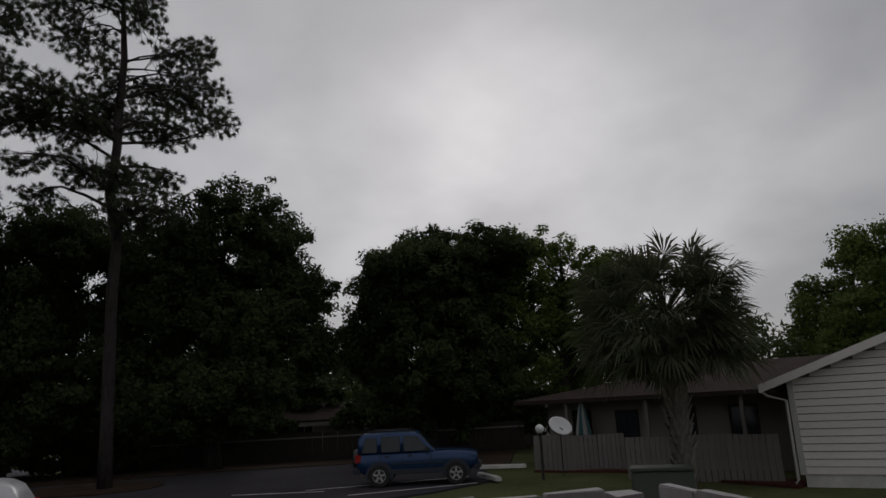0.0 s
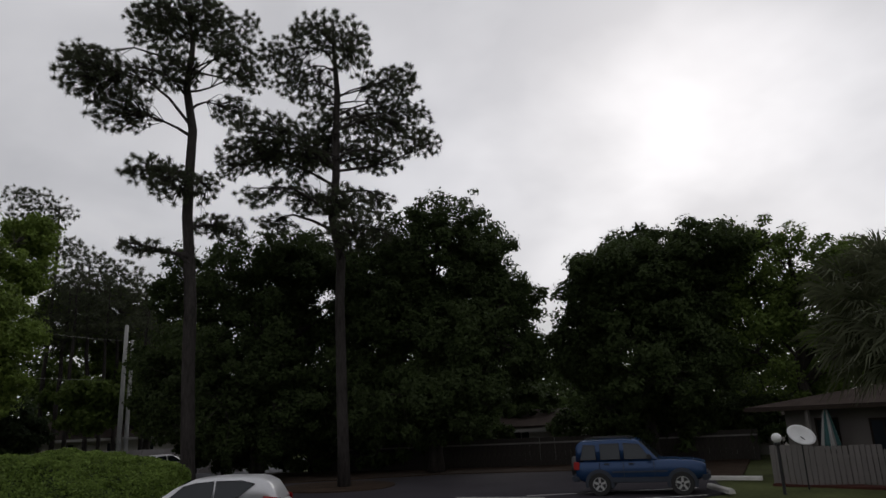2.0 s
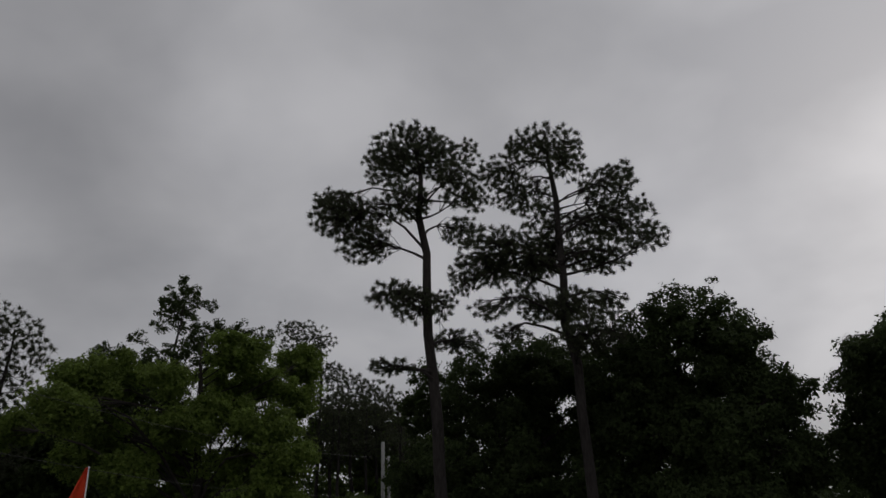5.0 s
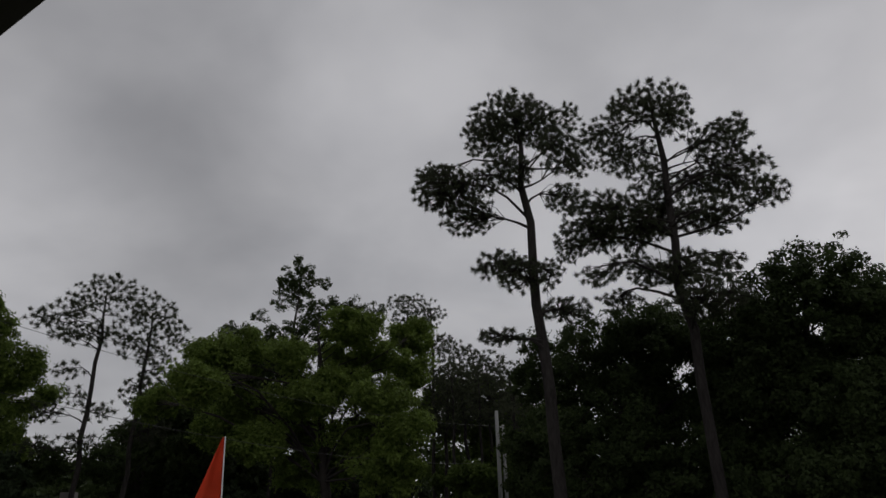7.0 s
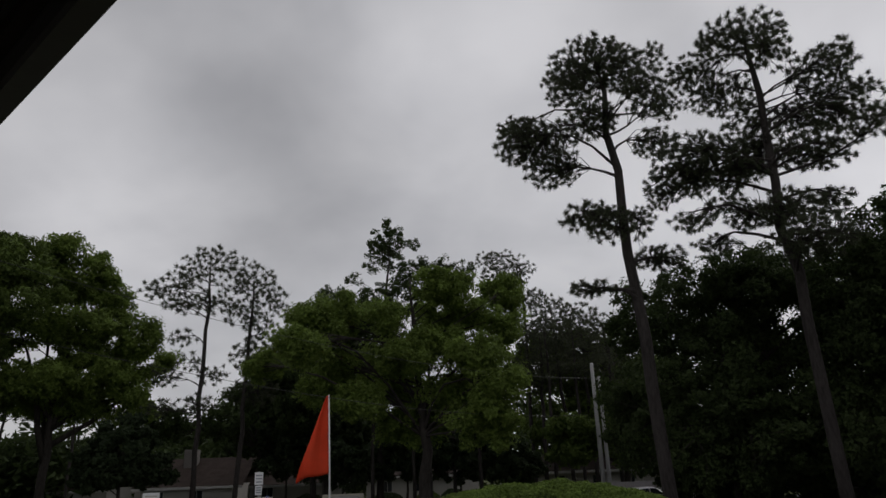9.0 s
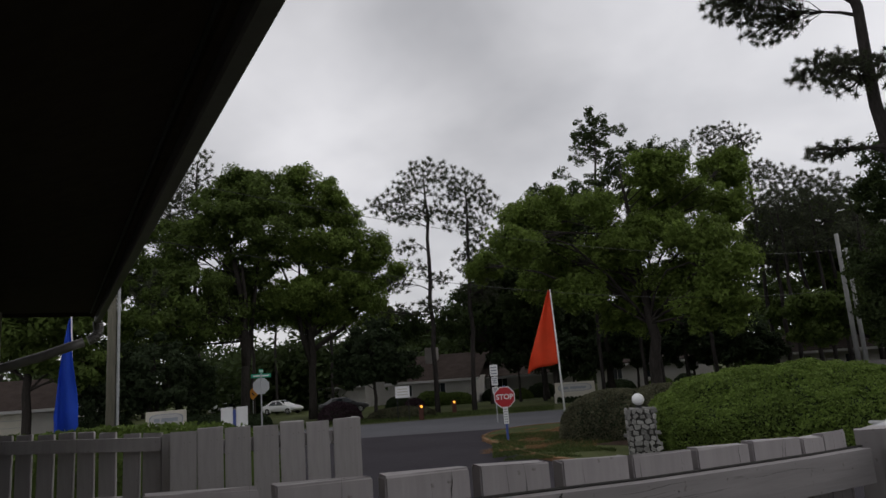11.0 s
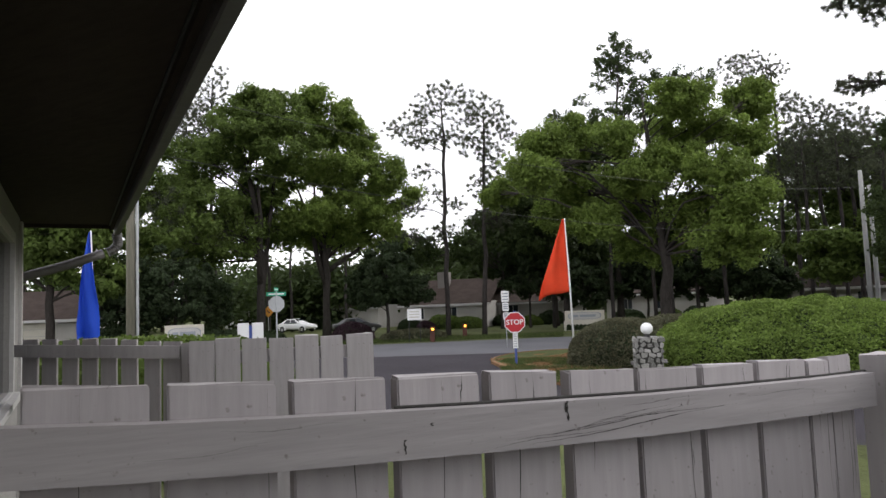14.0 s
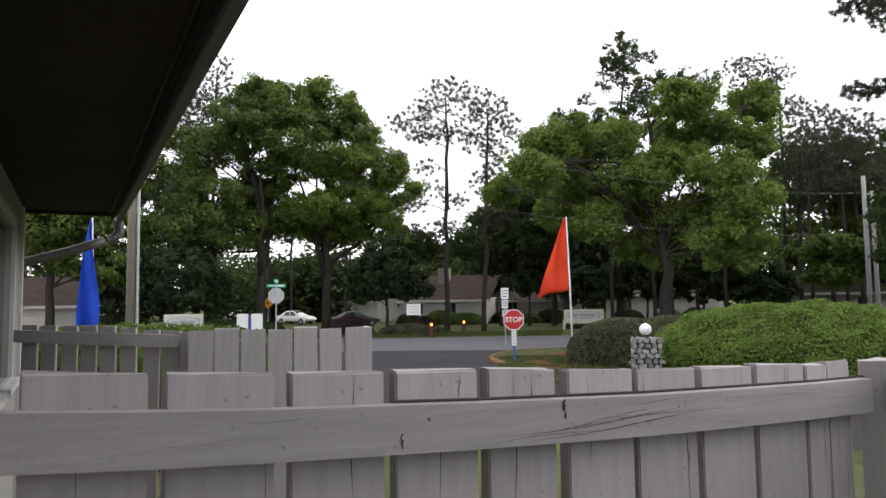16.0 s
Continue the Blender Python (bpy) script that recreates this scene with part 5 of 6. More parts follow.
def flag(az, d, top, cloth, mat, label, side, seed, wrap=0.0):
    """A tall feather of cloth hanging from a leaning white pole."""
    ob = thing("feather_flag", facing(az, d), label, "flag")
    lean = side * 0.022 * top
    part("pole", tube([(0.0, 0, -0.2), (lean * 0.4, 0, top * 0.5), (lean, 0, top)], [0.05, 0.04, 0.025], 10), WHITE, ob, smooth=True)
    nu, nv, verts, faces = 14, 26, [], []
    r = random.Random(seed)
    for j in range(nv + 1):
        v = j / nv
        z = top - 0.05 - v * cloth[0]
        w = cloth[1] * (0.06 + 0.94 * min(1, v / cloth[4])) * (1 if v < 0.8 else 1 - (v - 0.8) * cloth[2])
        px = lean * (z / top)
        for i in range(nu + 1):
            u = i / nu
            fold = 0.13 * math.sin(u * 9 + v * 3.5 + seed) * (u + wrap * 0.6) + 0.05 * math.sin(v * 11 + u * 3) - wrap * 0.45
            verts.append((px + side * (0.03 + (u - wrap * min(1, v * 1.5)) * w), fold * (0.4 + v), z - u * u * cloth[3] * v - 0.06 * math.sin(u * 6) * v))
    for j in range(nv):
        for i in range(nu):
            a = j * (nu + 1) + i
            faces.append((a, a + 1, a + nu + 2, a + nu + 1))
    p = part("cloth", (verts, faces), mat, ob, smooth=True)
    s = p.modifiers.new("thickness", "SOLIDIFY")
    s.thickness = 0.006
    return ob


flag(21.15, 33.0, high(6.62, 33), (3.45, 1.5, 0.2, 0.42, 0.97), ORANGE, "bright orange feather flag on a white pole", -1, 3)
flag(58.65, 27.0, high(6.4, 27), (3.75, 0.72, 0.3, 0.35, 0.8), BLUE, "furled blue feather flag on a white pole", -1, 5, 0.34)


def globe_post(az, d, z, r, label):
    ob = thing("globe_lamp", facing(az, d), label, "lamp")
    part("post", tube([(0, 0, -0.2), (0, 0, z - r)], [0.05, 0.045], 10), BLACK, ob)
    part("collar", lathe([(0.08, z - r - 0.08), (0.1, z - r - 0.02), (0.07, z - r + 0.03)], 16), BLACK, ob)
    part("globe", ball(r, z), GLOBE, ob, "white opal globe", smooth=True)
    return ob


globe_post(-49.7, 25.0, high(-1.95, 25.0), 0.155, "black lamp post with a white globe")

pillar = thing("stone_pillar", facing(15.4, 19.9, 0.1), "square pillar of rough field stones", "pillar")
PH = high(-3.3, 19.9) - 0.1
pillar.scale = (0.9, 0.9, 1.0)
part("core", box(-0.40, 0.40, -0.40, 0.40, -0.15, PH - 0.03), MORTAR, pillar)
rs = random.Random(5)
stones = []
for k in range(6):
    bm = bmesh.new()
    bmesh.ops.create_cube(bm, size=0.92)
    bmesh.ops.bevel(bm, geom=list(bm.edges), offset=0.14, segments=1, affect="EDGES")
    for v in bm.verts:
        v.co *= rs.uniform(0.72, 1.14)
    me = bpy.data.meshes.new("stone")
    bm.to_mesh(me); bm.free()
    me.materials.append(STONE)
    stones.append(me)
for face in range(4):
    for row in range(9):
        x = -0.42
        while x < 0.38:
            w = rs.uniform(0.12, 0.24)
            if face in (0, 1, 3) or row % 2:
                s = part("stone", rs.choice(stones), STONE, pillar)
                c, q = math.cos(face * math.pi / 2), math.sin(face * math.pi / 2)
                lx, ly = x + w / 2, -0.40
                s.location = (lx * c - ly * q, lx * q + ly * c, 0.07 + row * PH / 9 + rs.uniform(-0.015, 0.015))
                s.rotation_euler = (rs.uniform(-0.15, 0.15), rs.uniform(-0.7, 0.7), face * math.pi / 2)
                s.scale = (w * rs.uniform(0.85, 1.05), 0.08, PH / 9 * rs.uniform(0.75, 1.15))
            x += w + 0.012
for k in range(14):
    s = part("stone", rs.choice(stones), STONE, pillar)
    s.location = (rs.uniform(-0.34, 0.34), rs.uniform(-0.34, 0.34), PH - 0.02)
    s.scale = (rs.uniform(0.16, 0.26), rs.uniform(0.16, 0.26), 0.08)
globe = thing("globe_lamp", facing(15.4, 19.9, 0.1 + PH), "white opal globe lamp on the stone pillar", "lamp")
part("collar", lathe([(0.10, 0.0), (0.10, 0.03), (0.06, 0.05), (0.06, 0.08)], 16), BLACK, globe)
part("globe", ball(0.165, 0.23), GLOBE, globe, "white opal globe", smooth=True)


def bollard(az, d, z, lit_mat=AMBER):
    ob = thing("bollard_light", facing(az, d), "low brown bollard with an amber light", "lamp", "verge bollards")
    part("body", box(-0.16, 0.16, -0.12, 0.12, -0.1, z, 0.02), BROWN_WOOD, ob)
    p = part("lens", ball(0.085, 0, 16), lit_mat, ob, "glowing amber lens", smooth=True)
    p.location = (0.03, -0.13, z - 0.16)


bollard(32.75, 46.5, 0.95)
bollard(30.05, 50.5, 0.95)
bollard(41.4, 60, 0.9)
bollard(52.0, 52, 0.7)
stub = thing("garden_light", facing(-51.6, 14.0, ground_z(*spot(-51.6, 14.0).to_2d())), "small black garden light on a stake", "lamp")
part("stake", tube([(0, 0, -0.1), (0, 0, 0.66)], [0.012, 0.012], 6), BLACK, stub)
part("head", lathe([(0.03, 0.66), (0.07, 0.72), (0.06, 0.78), (0.02, 0.82)], 10), BLACK, stub)


def utility_pole(az, d, h, r, label, arms=True, mat=POLE):
    ob = thing("utility_pole", facing(az, d), label, "pole")
    part("shaft", tube([(0, 0, -0.3), (0, 0, h * 0.5), (0, 0, h)], [r, r * 0.88, r * 0.72], 12), mat, ob, smooth=True)
    if arms:
        part("conduit", tube([(r + 0.05, -0.06, -0.2), (r + 0.04, -0.06, h * 0.75)], [0.05, 0.05], 8), STEEL, ob)
        part("bracket", box(-0.3, 0.3, -0.05, 0.05, h - 0.5, h - 0.4, 0.01), POLE, ob)
    return ob


utility_pole(56.2, 25, 11, 0.155, "weathered wooden utility pole with a conduit")
utility_pole(-0.15, 52, high(8.3, 52), 0.17, "pale utility pole above the hedge", False, PALE_POLE)
utility_pole(-0.62, 52, high(7.2, 52), 0.15, "pale utility pole above the hedge", False, PALE_POLE)


def cable(a, b, sag, r=0.011):
    pts = [a.lerp(b, i / 16) - Vector((0, 0, sag * 4 * (i / 16) * (1 - i / 16))) for i in range(17)]
    tagged(part("overhead_cable", tube(pts, [r] * 17, 5), BLACK), "thin black overhead cable between poles", "cable")


cable(spot(56.25, 25, 10.4), spot(-0.15, 52, 9.0), 1.3, 0.009)
cable(spot(56.25, 25, 8.1), spot(0.5, 52, 6.4), 1.2, 0.009)
cable(spot(56.25, 25, 10.2), spot(80, 50, 9.0), 0.8, 0.009)

# ---- vehicles ----


def between(rows, x):
    for a, b in zip(rows, rows[1:]):
        if a[0] <= x <= b[0]:
            u = (x - a[0]) / (b[0] - a[0])
            return [p + (q - p) * u for p, q in zip(a, b)]
    return list(rows[0] if x < rows[0][0] else rows[-1])


def loft(sections):
    n = len(sections[0])
    verts = [v for s in sections for v in s]
    faces = [(i * n + k, i * n + (k + 1) % n, (i + 1) * n + (k + 1) % n, (i + 1) * n + k) for i in range(len(sections) - 1) for k in range(n)]
    faces += [tuple(range(n))[::-1], tuple(range((len(sections) - 1) * n, len(sections) * n))]
    return verts, faces


def dense(rows, n=26):
    """Smoothly resampled stations."""
    xs = np.linspace(rows[0][0], rows[-1][0], n)
    return [between(rows, float(x)) for x in xs]


def car(name, m, label, paint, lower, cabin, wheels, r, windows, screens, clad=None, group="", wide=0.2):
    """x runs from the tail to the nose. lower: (x, z_bottom, z_top, half_width); cabin: (x, z_base, z_top, half_base, half_top)."""
    ob = thing(name, m, label, "car", group)
    secs = []
    for x, zb, zt, hw in dense(lower, 34):
        half = [(hw * 0.86, zb), (hw * 0.97, zb + 0.08), (hw, zb + (zt - zb) * 0.35), (hw * 0.995, zb + (zt - zb) * 0.62), (hw * 0.965, zb + (zt - zb) * 0.84), (hw * 0.91, zt - 0.03), (hw * 0.8, zt), (hw * 0.4, zt + 0.018)]
        secs.append([(x, -y, z) for y, z in half] + [(x, y, z) for y, z in reversed(half)])
    part("body", loft(secs), paint, ob, smooth=True)
    secs = []
    for x, z0, z1, h0, h1 in dense(cabin, 28):
        half = [(h0, z0), (h0 + (h1 - h0) * 0.55, z0 + (z1 - z0) * 0.55), (h1, z0 + (z1 - z0) * 0.9), (h1 - 0.06, z1 - 0.012), (h1 * 0.55, z1 + 0.012)]
        secs.append([(x, -y, z) for y, z in half] + [(x, y, z) for y, z in reversed(half)])
    part("cabin", loft(secs), paint, ob, smooth=True)

    def skin(x, z):
        _, z0, z1, h0, h1 = between(cabin, x)
        u = min(1, max(0, (z - z0) / max(0.01, z1 - z0)))
        return h0 + (h1 - h0) * (u if u < 0.55 else 0.55 + (u - 0.55) * 0.45 / 0.35 if u < 0.9 else 1)

    for poly in windows:
        for side in (-1, 1):
            a = [Vector((x, side * (skin(x, z) + 0.026), z)) for x, z in poly]
            b = [Vector((x, side * (skin(x, z) - 0.03), z)) for x, z in poly]
            part("side_window", prism(a, b), DARK_WINDOW, ob)
            ring_pts = a + [a[0]]
            part("window_trim", tube(ring_pts, [0.012] * len(ring_pts), 5, False), BLACK, ob)
    for (xa, za, wa), (xb, zb, wb) in screens:
        n = Vector((zb - za, 0, -(xb - xa))).normalized() * (1 if (zb - za) * 1 > 0 else -1)
        nx = Vector((zb - za, 0, xa - xb)).normalized()
        if nx.z < 0:
            nx = -nx
        quad = [Vector((xa, -wa, za)), Vector((xb, -wb, zb)), Vector((xb, wb, zb)), Vector((xa, wa, za))]
        part("windscreen", prism([q + nx * 0.02 for q in quad], [q - nx * 0.03 for q in quad]), DARK_WINDOW, ob)
    hw = max(l[3] for l in lower)
    for x in wheels:
        for side in (-1, 1):
            y = side * (hw - 0.07)
            w = part("wheel", lathe([(r * 0.62, -0.11), (r * 0.96, -0.11), (r, -0.07), (r, 0.07), (r * 0.96, 0.11), (r * 0.62, 0.11), (r * 0.60, 0.0)], 28, False), TYRE, ob, smooth=False)
            w.location, w.rotation_euler = (x, y, r), (radians(-90) * side, 0, 0)
            part("rim", lathe([(r * 0.60, 0.0), (r * 0.60, 0.095), (r * 0.56, 0.10), (r * 0.53, 0.06), (r * 0.16, 0.06), (r * 0.13, 0.09), (0.01, 0.095)], 24), surface_dark, w)
            for k in range(5):
                s = part("spoke", box(-0.035, 0.035, r * 0.1, r * 0.57, 0.065, 0.098, 0.006), RIM, w)
                s.rotation_euler.z = k * 2 * math.pi / 5
            part("rim_edge", lathe([(r * 0.615, 0.07), (r * 0.615, 0.112), (r * 0.57, 0.112), (r * 0.57, 0.07)], 24, False), RIM, w)
            ri, ro, n = r + 0.015, r + 0.015 + wide * 0.5, 16
            arc = [math.pi * (k / n * 1.16 - 0.08) for k in range(n + 1)]
            va, vf = [], []
            for a in arc:
                for rad, yy in ((ri, hw - 0.16), (ro, hw - 0.16), (ro, hw + 0.012), (ri, hw + 0.018)):
                    va.append((x + rad * math.cos(a), side * yy, r + rad * math.sin(a)))
            for i in range(n):
                vf += [(i * 4 + q, i * 4 + (q + 1) % 4, i * 4 + 4 + (q + 1) % 4, i * 4 + 4 + q) for q in range(4)]
            part("wheel_arch", (va, vf), clad or paint, ob)
            disc = [(x + (r + 0.014) * math.cos(2 * math.pi * k / 24), r + (r + 0.014) * math.sin(2 * math.pi * k / 24)) for k in range(24)]
            part("wheel_well", prism([Vector((a, side * (hw + 0.004), max(b, lower[0][1] - 0.02))) for a, b in disc], [Vector((a, side * (hw - 0.2), max(b, lower[0][1] - 0.02))) for a, b in disc]), BLACK, ob)
    return ob


surface_dark = BLACK

# Blue off-roader in a bay.
nose, tail = spot(-44.6, 25.2), spot(-34.95, 25.6)
way = (nose - tail).normalized()
m = Matrix.Translation((tail.x, tail.y, 0.01)) @ pose(0, 0, 0, 0, 0, math.degrees(math.atan2(way.y, way.x)))
suv = car("off_road_car", m, "blue boxy off-road car with a covered spare wheel", BLUE_PAINT,
          [(0.16, 0.52, 1.10, 0.82), (0.4, 0.42, 1.12, 0.88), (2.6, 0.40, 1.11, 0.89), (3.3, 0.42, 1.10, 0.88), (4.0, 0.46, 1.06, 0.85), (4.3, 0.52, 0.97, 0.78)],
          [(0.18, 1.09, 1.62, 0.80, 0.68), (0.34, 1.10, 1.75, 0.82, 0.70), (1.6, 1.10, 1.78, 0.83, 0.71), (2.2, 1.09, 1.76, 0.83, 0.70), (2.44, 1.08, 1.58, 0.82, 0.72), (2.86, 1.06, 1.12, 0.80, 0.76)],
          [0.93, 3.55], 0.36,
          [[(0.34, 1.14), (0.86, 1.14), (0.84, 1.60), (0.46, 1.62)], [(1.02, 1.14), (1.66, 1.14), (1.64, 1.64), (1.0, 1.63)], [(1.80, 1.14), (2.62, 1.14), (2.28, 1.60), (1.78, 1.65)]],
          [((2.32, 1.70, 0.62), (2.80, 1.17, 0.72)), ((0.16, 1.18, 0.62), (0.26, 1.60, 0.58))], GREY_CLAD)
part("sill_cladding", joined([prism([Vector((1.36, s * 0.86, 0.40)), Vector((3.12, s * 0.86, 0.40)), Vector((3.12, s * 0.86, 0.58)), Vector((1.36, s * 0.86, 0.58))], [Vector((1.36, s * 0.915, 0.42)), Vector((3.12, s * 0.915, 0.42)), Vector((3.12, s * 0.915, 0.56)), Vector((1.36, s * 0.915, 0.56))]) for s in (-1, 1)]), GREY_CLAD, suv, "grey lower cladding")
part("front_bumper", box(4.12, 4.42, -0.82, 0.82, 0.44, 0.68, 0.06), GREY_CLAD, suv)
part("rear_bumper", box(0.0, 0.3, -0.84, 0.84, 0.44, 0.66, 0.05), GREY_CLAD, suv)
for s in (-1, 1):
    part("tail_lamp", box(0.10, 0.30, s * 0.80 - 0.05, s * 0.80 + 0.05, 0.82, 1.08, 0.015), TAIL_RED, suv)
    part("head_lamp", box(4.12, 4.30, s * 0.62 - 0.11, s * 0.62 + 0.11, 0.78, 0.96, 0.03), CLEAR_LAMP, suv)
    part("mirror", box(2.52, 2.66, s * 0.93 - 0.08, s * 0.93 + 0.08, 1.12, 1.28, 0.03), BLACK, suv)
    part("roof_rail", tube([(0.5, s * 0.62, 1.79), (0.6, s * 0.62, 1.84), (1.9, s * 0.62, 1.83), (2.0, s * 0.62, 1.78)], [0.02] * 4, 6), BLACK, suv)
    for x in (1.12, 1.92):
        part("door_handle", box(x, x + 0.16, s * 0.885 - 0.02, s * 0.885 + 0.02, 0.98, 1.02, 0.008), BLACK, suv)
    for x in (0.96, 1.74, 2.72):
        part("door_seam", box(x, x + 0.012, s * 0.886 - 0.012, s * 0.886 + 0.012, 0.56, 1.08), BLACK, suv)
    part("side_strip", box(1.36, 3.12, s * 0.895 - 0.008, s * 0.895 + 0.008, 0.72, 0.77, 0.004), GREY_CLAD, suv)
p = part("spare_wheel", lathe([(0.05, -0.1), (0.34, -0.1), (0.37, -0.05), (0.37, 0.08), (0.33, 0.12), (0.05, 0.13)], 24), BLACK, suv, "black spare wheel cover")
p.location, p.rotation_euler = (0.02, 0.12, 0.86), (0, radians(-90), 0)

# Silver crossover by the hedge.
nose, tail = spot(-0.1, 19.0), spot(-12.5, 17.7)
way = (nose - tail).normalized()
m = Matrix.Translation((tail.x, tail.y, 0.01)) @ pose(0, 0, 0, 0, 0, math.degrees(math.atan2(way.y, way.x)))
silver = car("crossover_car", m, "silver rounded crossover car with red tail lamps", SILVER,
             [(0.05, 0.50, 0.95, 0.66), (0.22, 0.40, 1.04, 0.78), (0.7, 0.34, 1.06, 0.875), (1.6, 0.30, 1.02, 0.86), (2.7, 0.30, 1.00, 0.86), (3.3, 0.32, 0.98, 0.87), (3.75, 0.36, 0.88, 0.80), (4.05, 0.42, 0.72, 0.62), (4.12, 0.46, 0.64, 0.5)],
             [(0.12, 1.00, 1.06, 0.66, 0.56), (0.32, 1.02, 1.40, 0.74, 0.58), (0.60, 1.04, 1.535, 0.78, 0.60), (1.5, 1.03, 1.565, 0.80, 0.63), (2.1, 1.02, 1.53, 0.80, 0.63), (2.5, 1.0, 1.38, 0.79, 0.65), (3.1, 0.97, 1.0, 0.74, 0.68)],
             [0.76, 3.29], 0.345,
             [[(0.66, 1.40), (1.0, 1.13), (1.54, 1.08), (1.53, 1.485), (0.95, 1.475)], [(1.60, 1.08), (2.74, 1.04), (2.28, 1.40), (2.0, 1.46), (1.59, 1.485)]],
             [((2.2, 1.50, 0.56), (2.98, 1.06, 0.68)), ((0.20, 1.10, 0.52), (0.5, 1.44, 0.50))], BLACK, wide=0.14)
part("rear_bumper", box(-0.02, 0.35, -0.76, 0.76, 0.34, 0.62, 0.08), SILVER, silver)
for s in (-1, 1):
    part("tail_lamp", prism([Vector((0.12, s * 0.72, 0.92)), Vector((0.44, s * 0.80, 1.04)), Vector((0.42, s * 0.79, 1.14)), Vector((0.16, s * 0.66, 1.06))], [Vector((0.06, s * 0.70, 0.92)), Vector((0.42, s * 0.86, 1.02)), Vector((0.40, s * 0.82, 1.14)), Vector((0.05, s * 0.62, 1.06))]), TAIL_RED, silver, "red boomerang tail lamp")
    part("turn_lamp", box(3.5, 3.86, s * 0.68 - 0.06, s * 0.68 + 0.06, 0.86, 0.93, 0.02), CLEAR_LAMP, silver)
    part("mirror", box(2.42, 2.58, s * 0.92 - 0.09, s * 0.92 + 0.09, 1.04, 1.18, 0.035), SILVER, silver)
    part("door_handle", box(1.70, 1.88, s * 0.872 - 0.02, s * 0.872 + 0.02, 0.92, 0.96, 0.012), RIM, silver)
    for x in (1.56, 2.72):
        part("door_seam", box(x, x + 0.01, s * 0.865 - 0.01, s * 0.865 + 0.01, 0.42, 1.0), BLACK, silver)
    part("sill_cladding", box(1.16, 2.9, s * 0.855 - 0.02, s * 0.855 + 0.02, 0.28, 0.44, 0.01), BLACK, silver)


def far_car(az, d, turn, paint, label):
    m = facing(az, d, 0.0, turn) @ Matrix.Translation((-2.2, 0, 0))
    return car("saloon_car", m, label, paint,
               [(0.0, 0.45, 0.90, 0.70), (0.3, 0.35, 0.95, 0.84), (3.4, 0.3, 0.92, 0.86), (4.1, 0.35, 0.82, 0.78), (4.5, 0.42, 0.66, 0.6)],
               [(0.5, 0.92, 0.98, 0.78, 0.7), (1.2, 0.93, 1.40, 0.8, 0.60), (2.3, 0.92, 1.44, 0.8, 0.62), (3.3, 0.9, 0.94, 0.78, 0.7)], [0.85, 3.55], 0.32,
               [[(1.05, 0.98), (1.85, 0.98), (1.85, 1.36), (1.35, 1.33)], [(1.95, 0.98), (2.85, 0.98), (2.35, 1.34), (1.95, 1.36)]],
               [((2.4, 1.40, 0.55), (3.15, 0.97, 0.68)), ((0.66, 1.02, 0.66), (1.15, 1.36, 0.55))], group="cars at the far houses")


far_car(43.8, 76, -40, CAR_WHITE, "white saloon on a far driveway")
far_car(39.0, 66, 20, BLACK, "dark saloon before the far houses")
far_car(47.9, 90, 15, SILVER, "silver saloon before a far garage")
far_car(-3.4, 48, 30, SILVER, "silver saloon glimpsed beside the pine")

# ---- kerb stops ----


def kerb_stop(a, b):
    a, b = spot(*a), spot(*b)
    w = (b - a).normalized()
    ob = thing("kerb_stop", Matrix.Translation((a + b) / 2) @ pose(0, 0, 0, 0, 0, math.degrees(math.atan2(w.y, w.x))), "pale concrete wheel stop at a parking bay", "wheel stop", "wheel stops")
    L = (b - a).length / 2
    prof = [(-0.11, 0.006), (0.11, 0.006), (0.09, 0.12), (0.05, 0.16), (-0.05, 0.16), (-0.09, 0.12)]
    part("block", prism([Vector((-L, y, z)) for y, z in prof], [Vector((L, y, z)) for y, z in prof]), KERB, ob)


kerb_stop((-44.7, 26.6), (-46.2, 24.6))
kerb_stop((-44.6, 29.6), (-48.4, 29.2))

# ---- bungalow with siding, and its fences ----


def frame_of(a, b):
    """A pose at a whose x runs to b, z up, and whose y points away from the patio."""
    x = (b - a).normalized()
    y = Vector((0, 0, 1)).cross(x)
    return Matrix.Translation(a) @ Matrix((x, y, Vector((0, 0, 1)))).transposed().to_4x4(), (b - a).length


def window_in(parent, x0, x1, z0, z1, y=0.0, frame_mat=TRIM):
    w = part("window", joined([prism([Vector((a, y - 0.03, c)), Vector((b, y - 0.03, c)), Vector((b, y - 0.03, d)), Vector((a, y - 0.03, d))], [Vector((a, y + 0.05, c)), Vector((b, y + 0.05, c)), Vector((b, y + 0.05, d)), Vector((a, y + 0.05, d))]) for a, b, c, d in ((x0, x0 + 0.07, z0, z1), (x1 - 0.07, x1, z0, z1), (x0 + 0.07, x1 - 0.07, z0, z0 + 0.07), (x0 + 0.07, x1 - 0.07, z1 - 0.07, z1), ((x0 + x1) / 2 - 0.02, (x0 + x1) / 2 + 0.02, z0 + 0.07, z1 - 0.07))]), frame_mat, parent)
    part("pane", box(x0 + 0.07, x1 - 0.07, y - 0.008, y + 0.02, z0 + 0.07, z1 - 0.07), DARK_WINDOW, w)


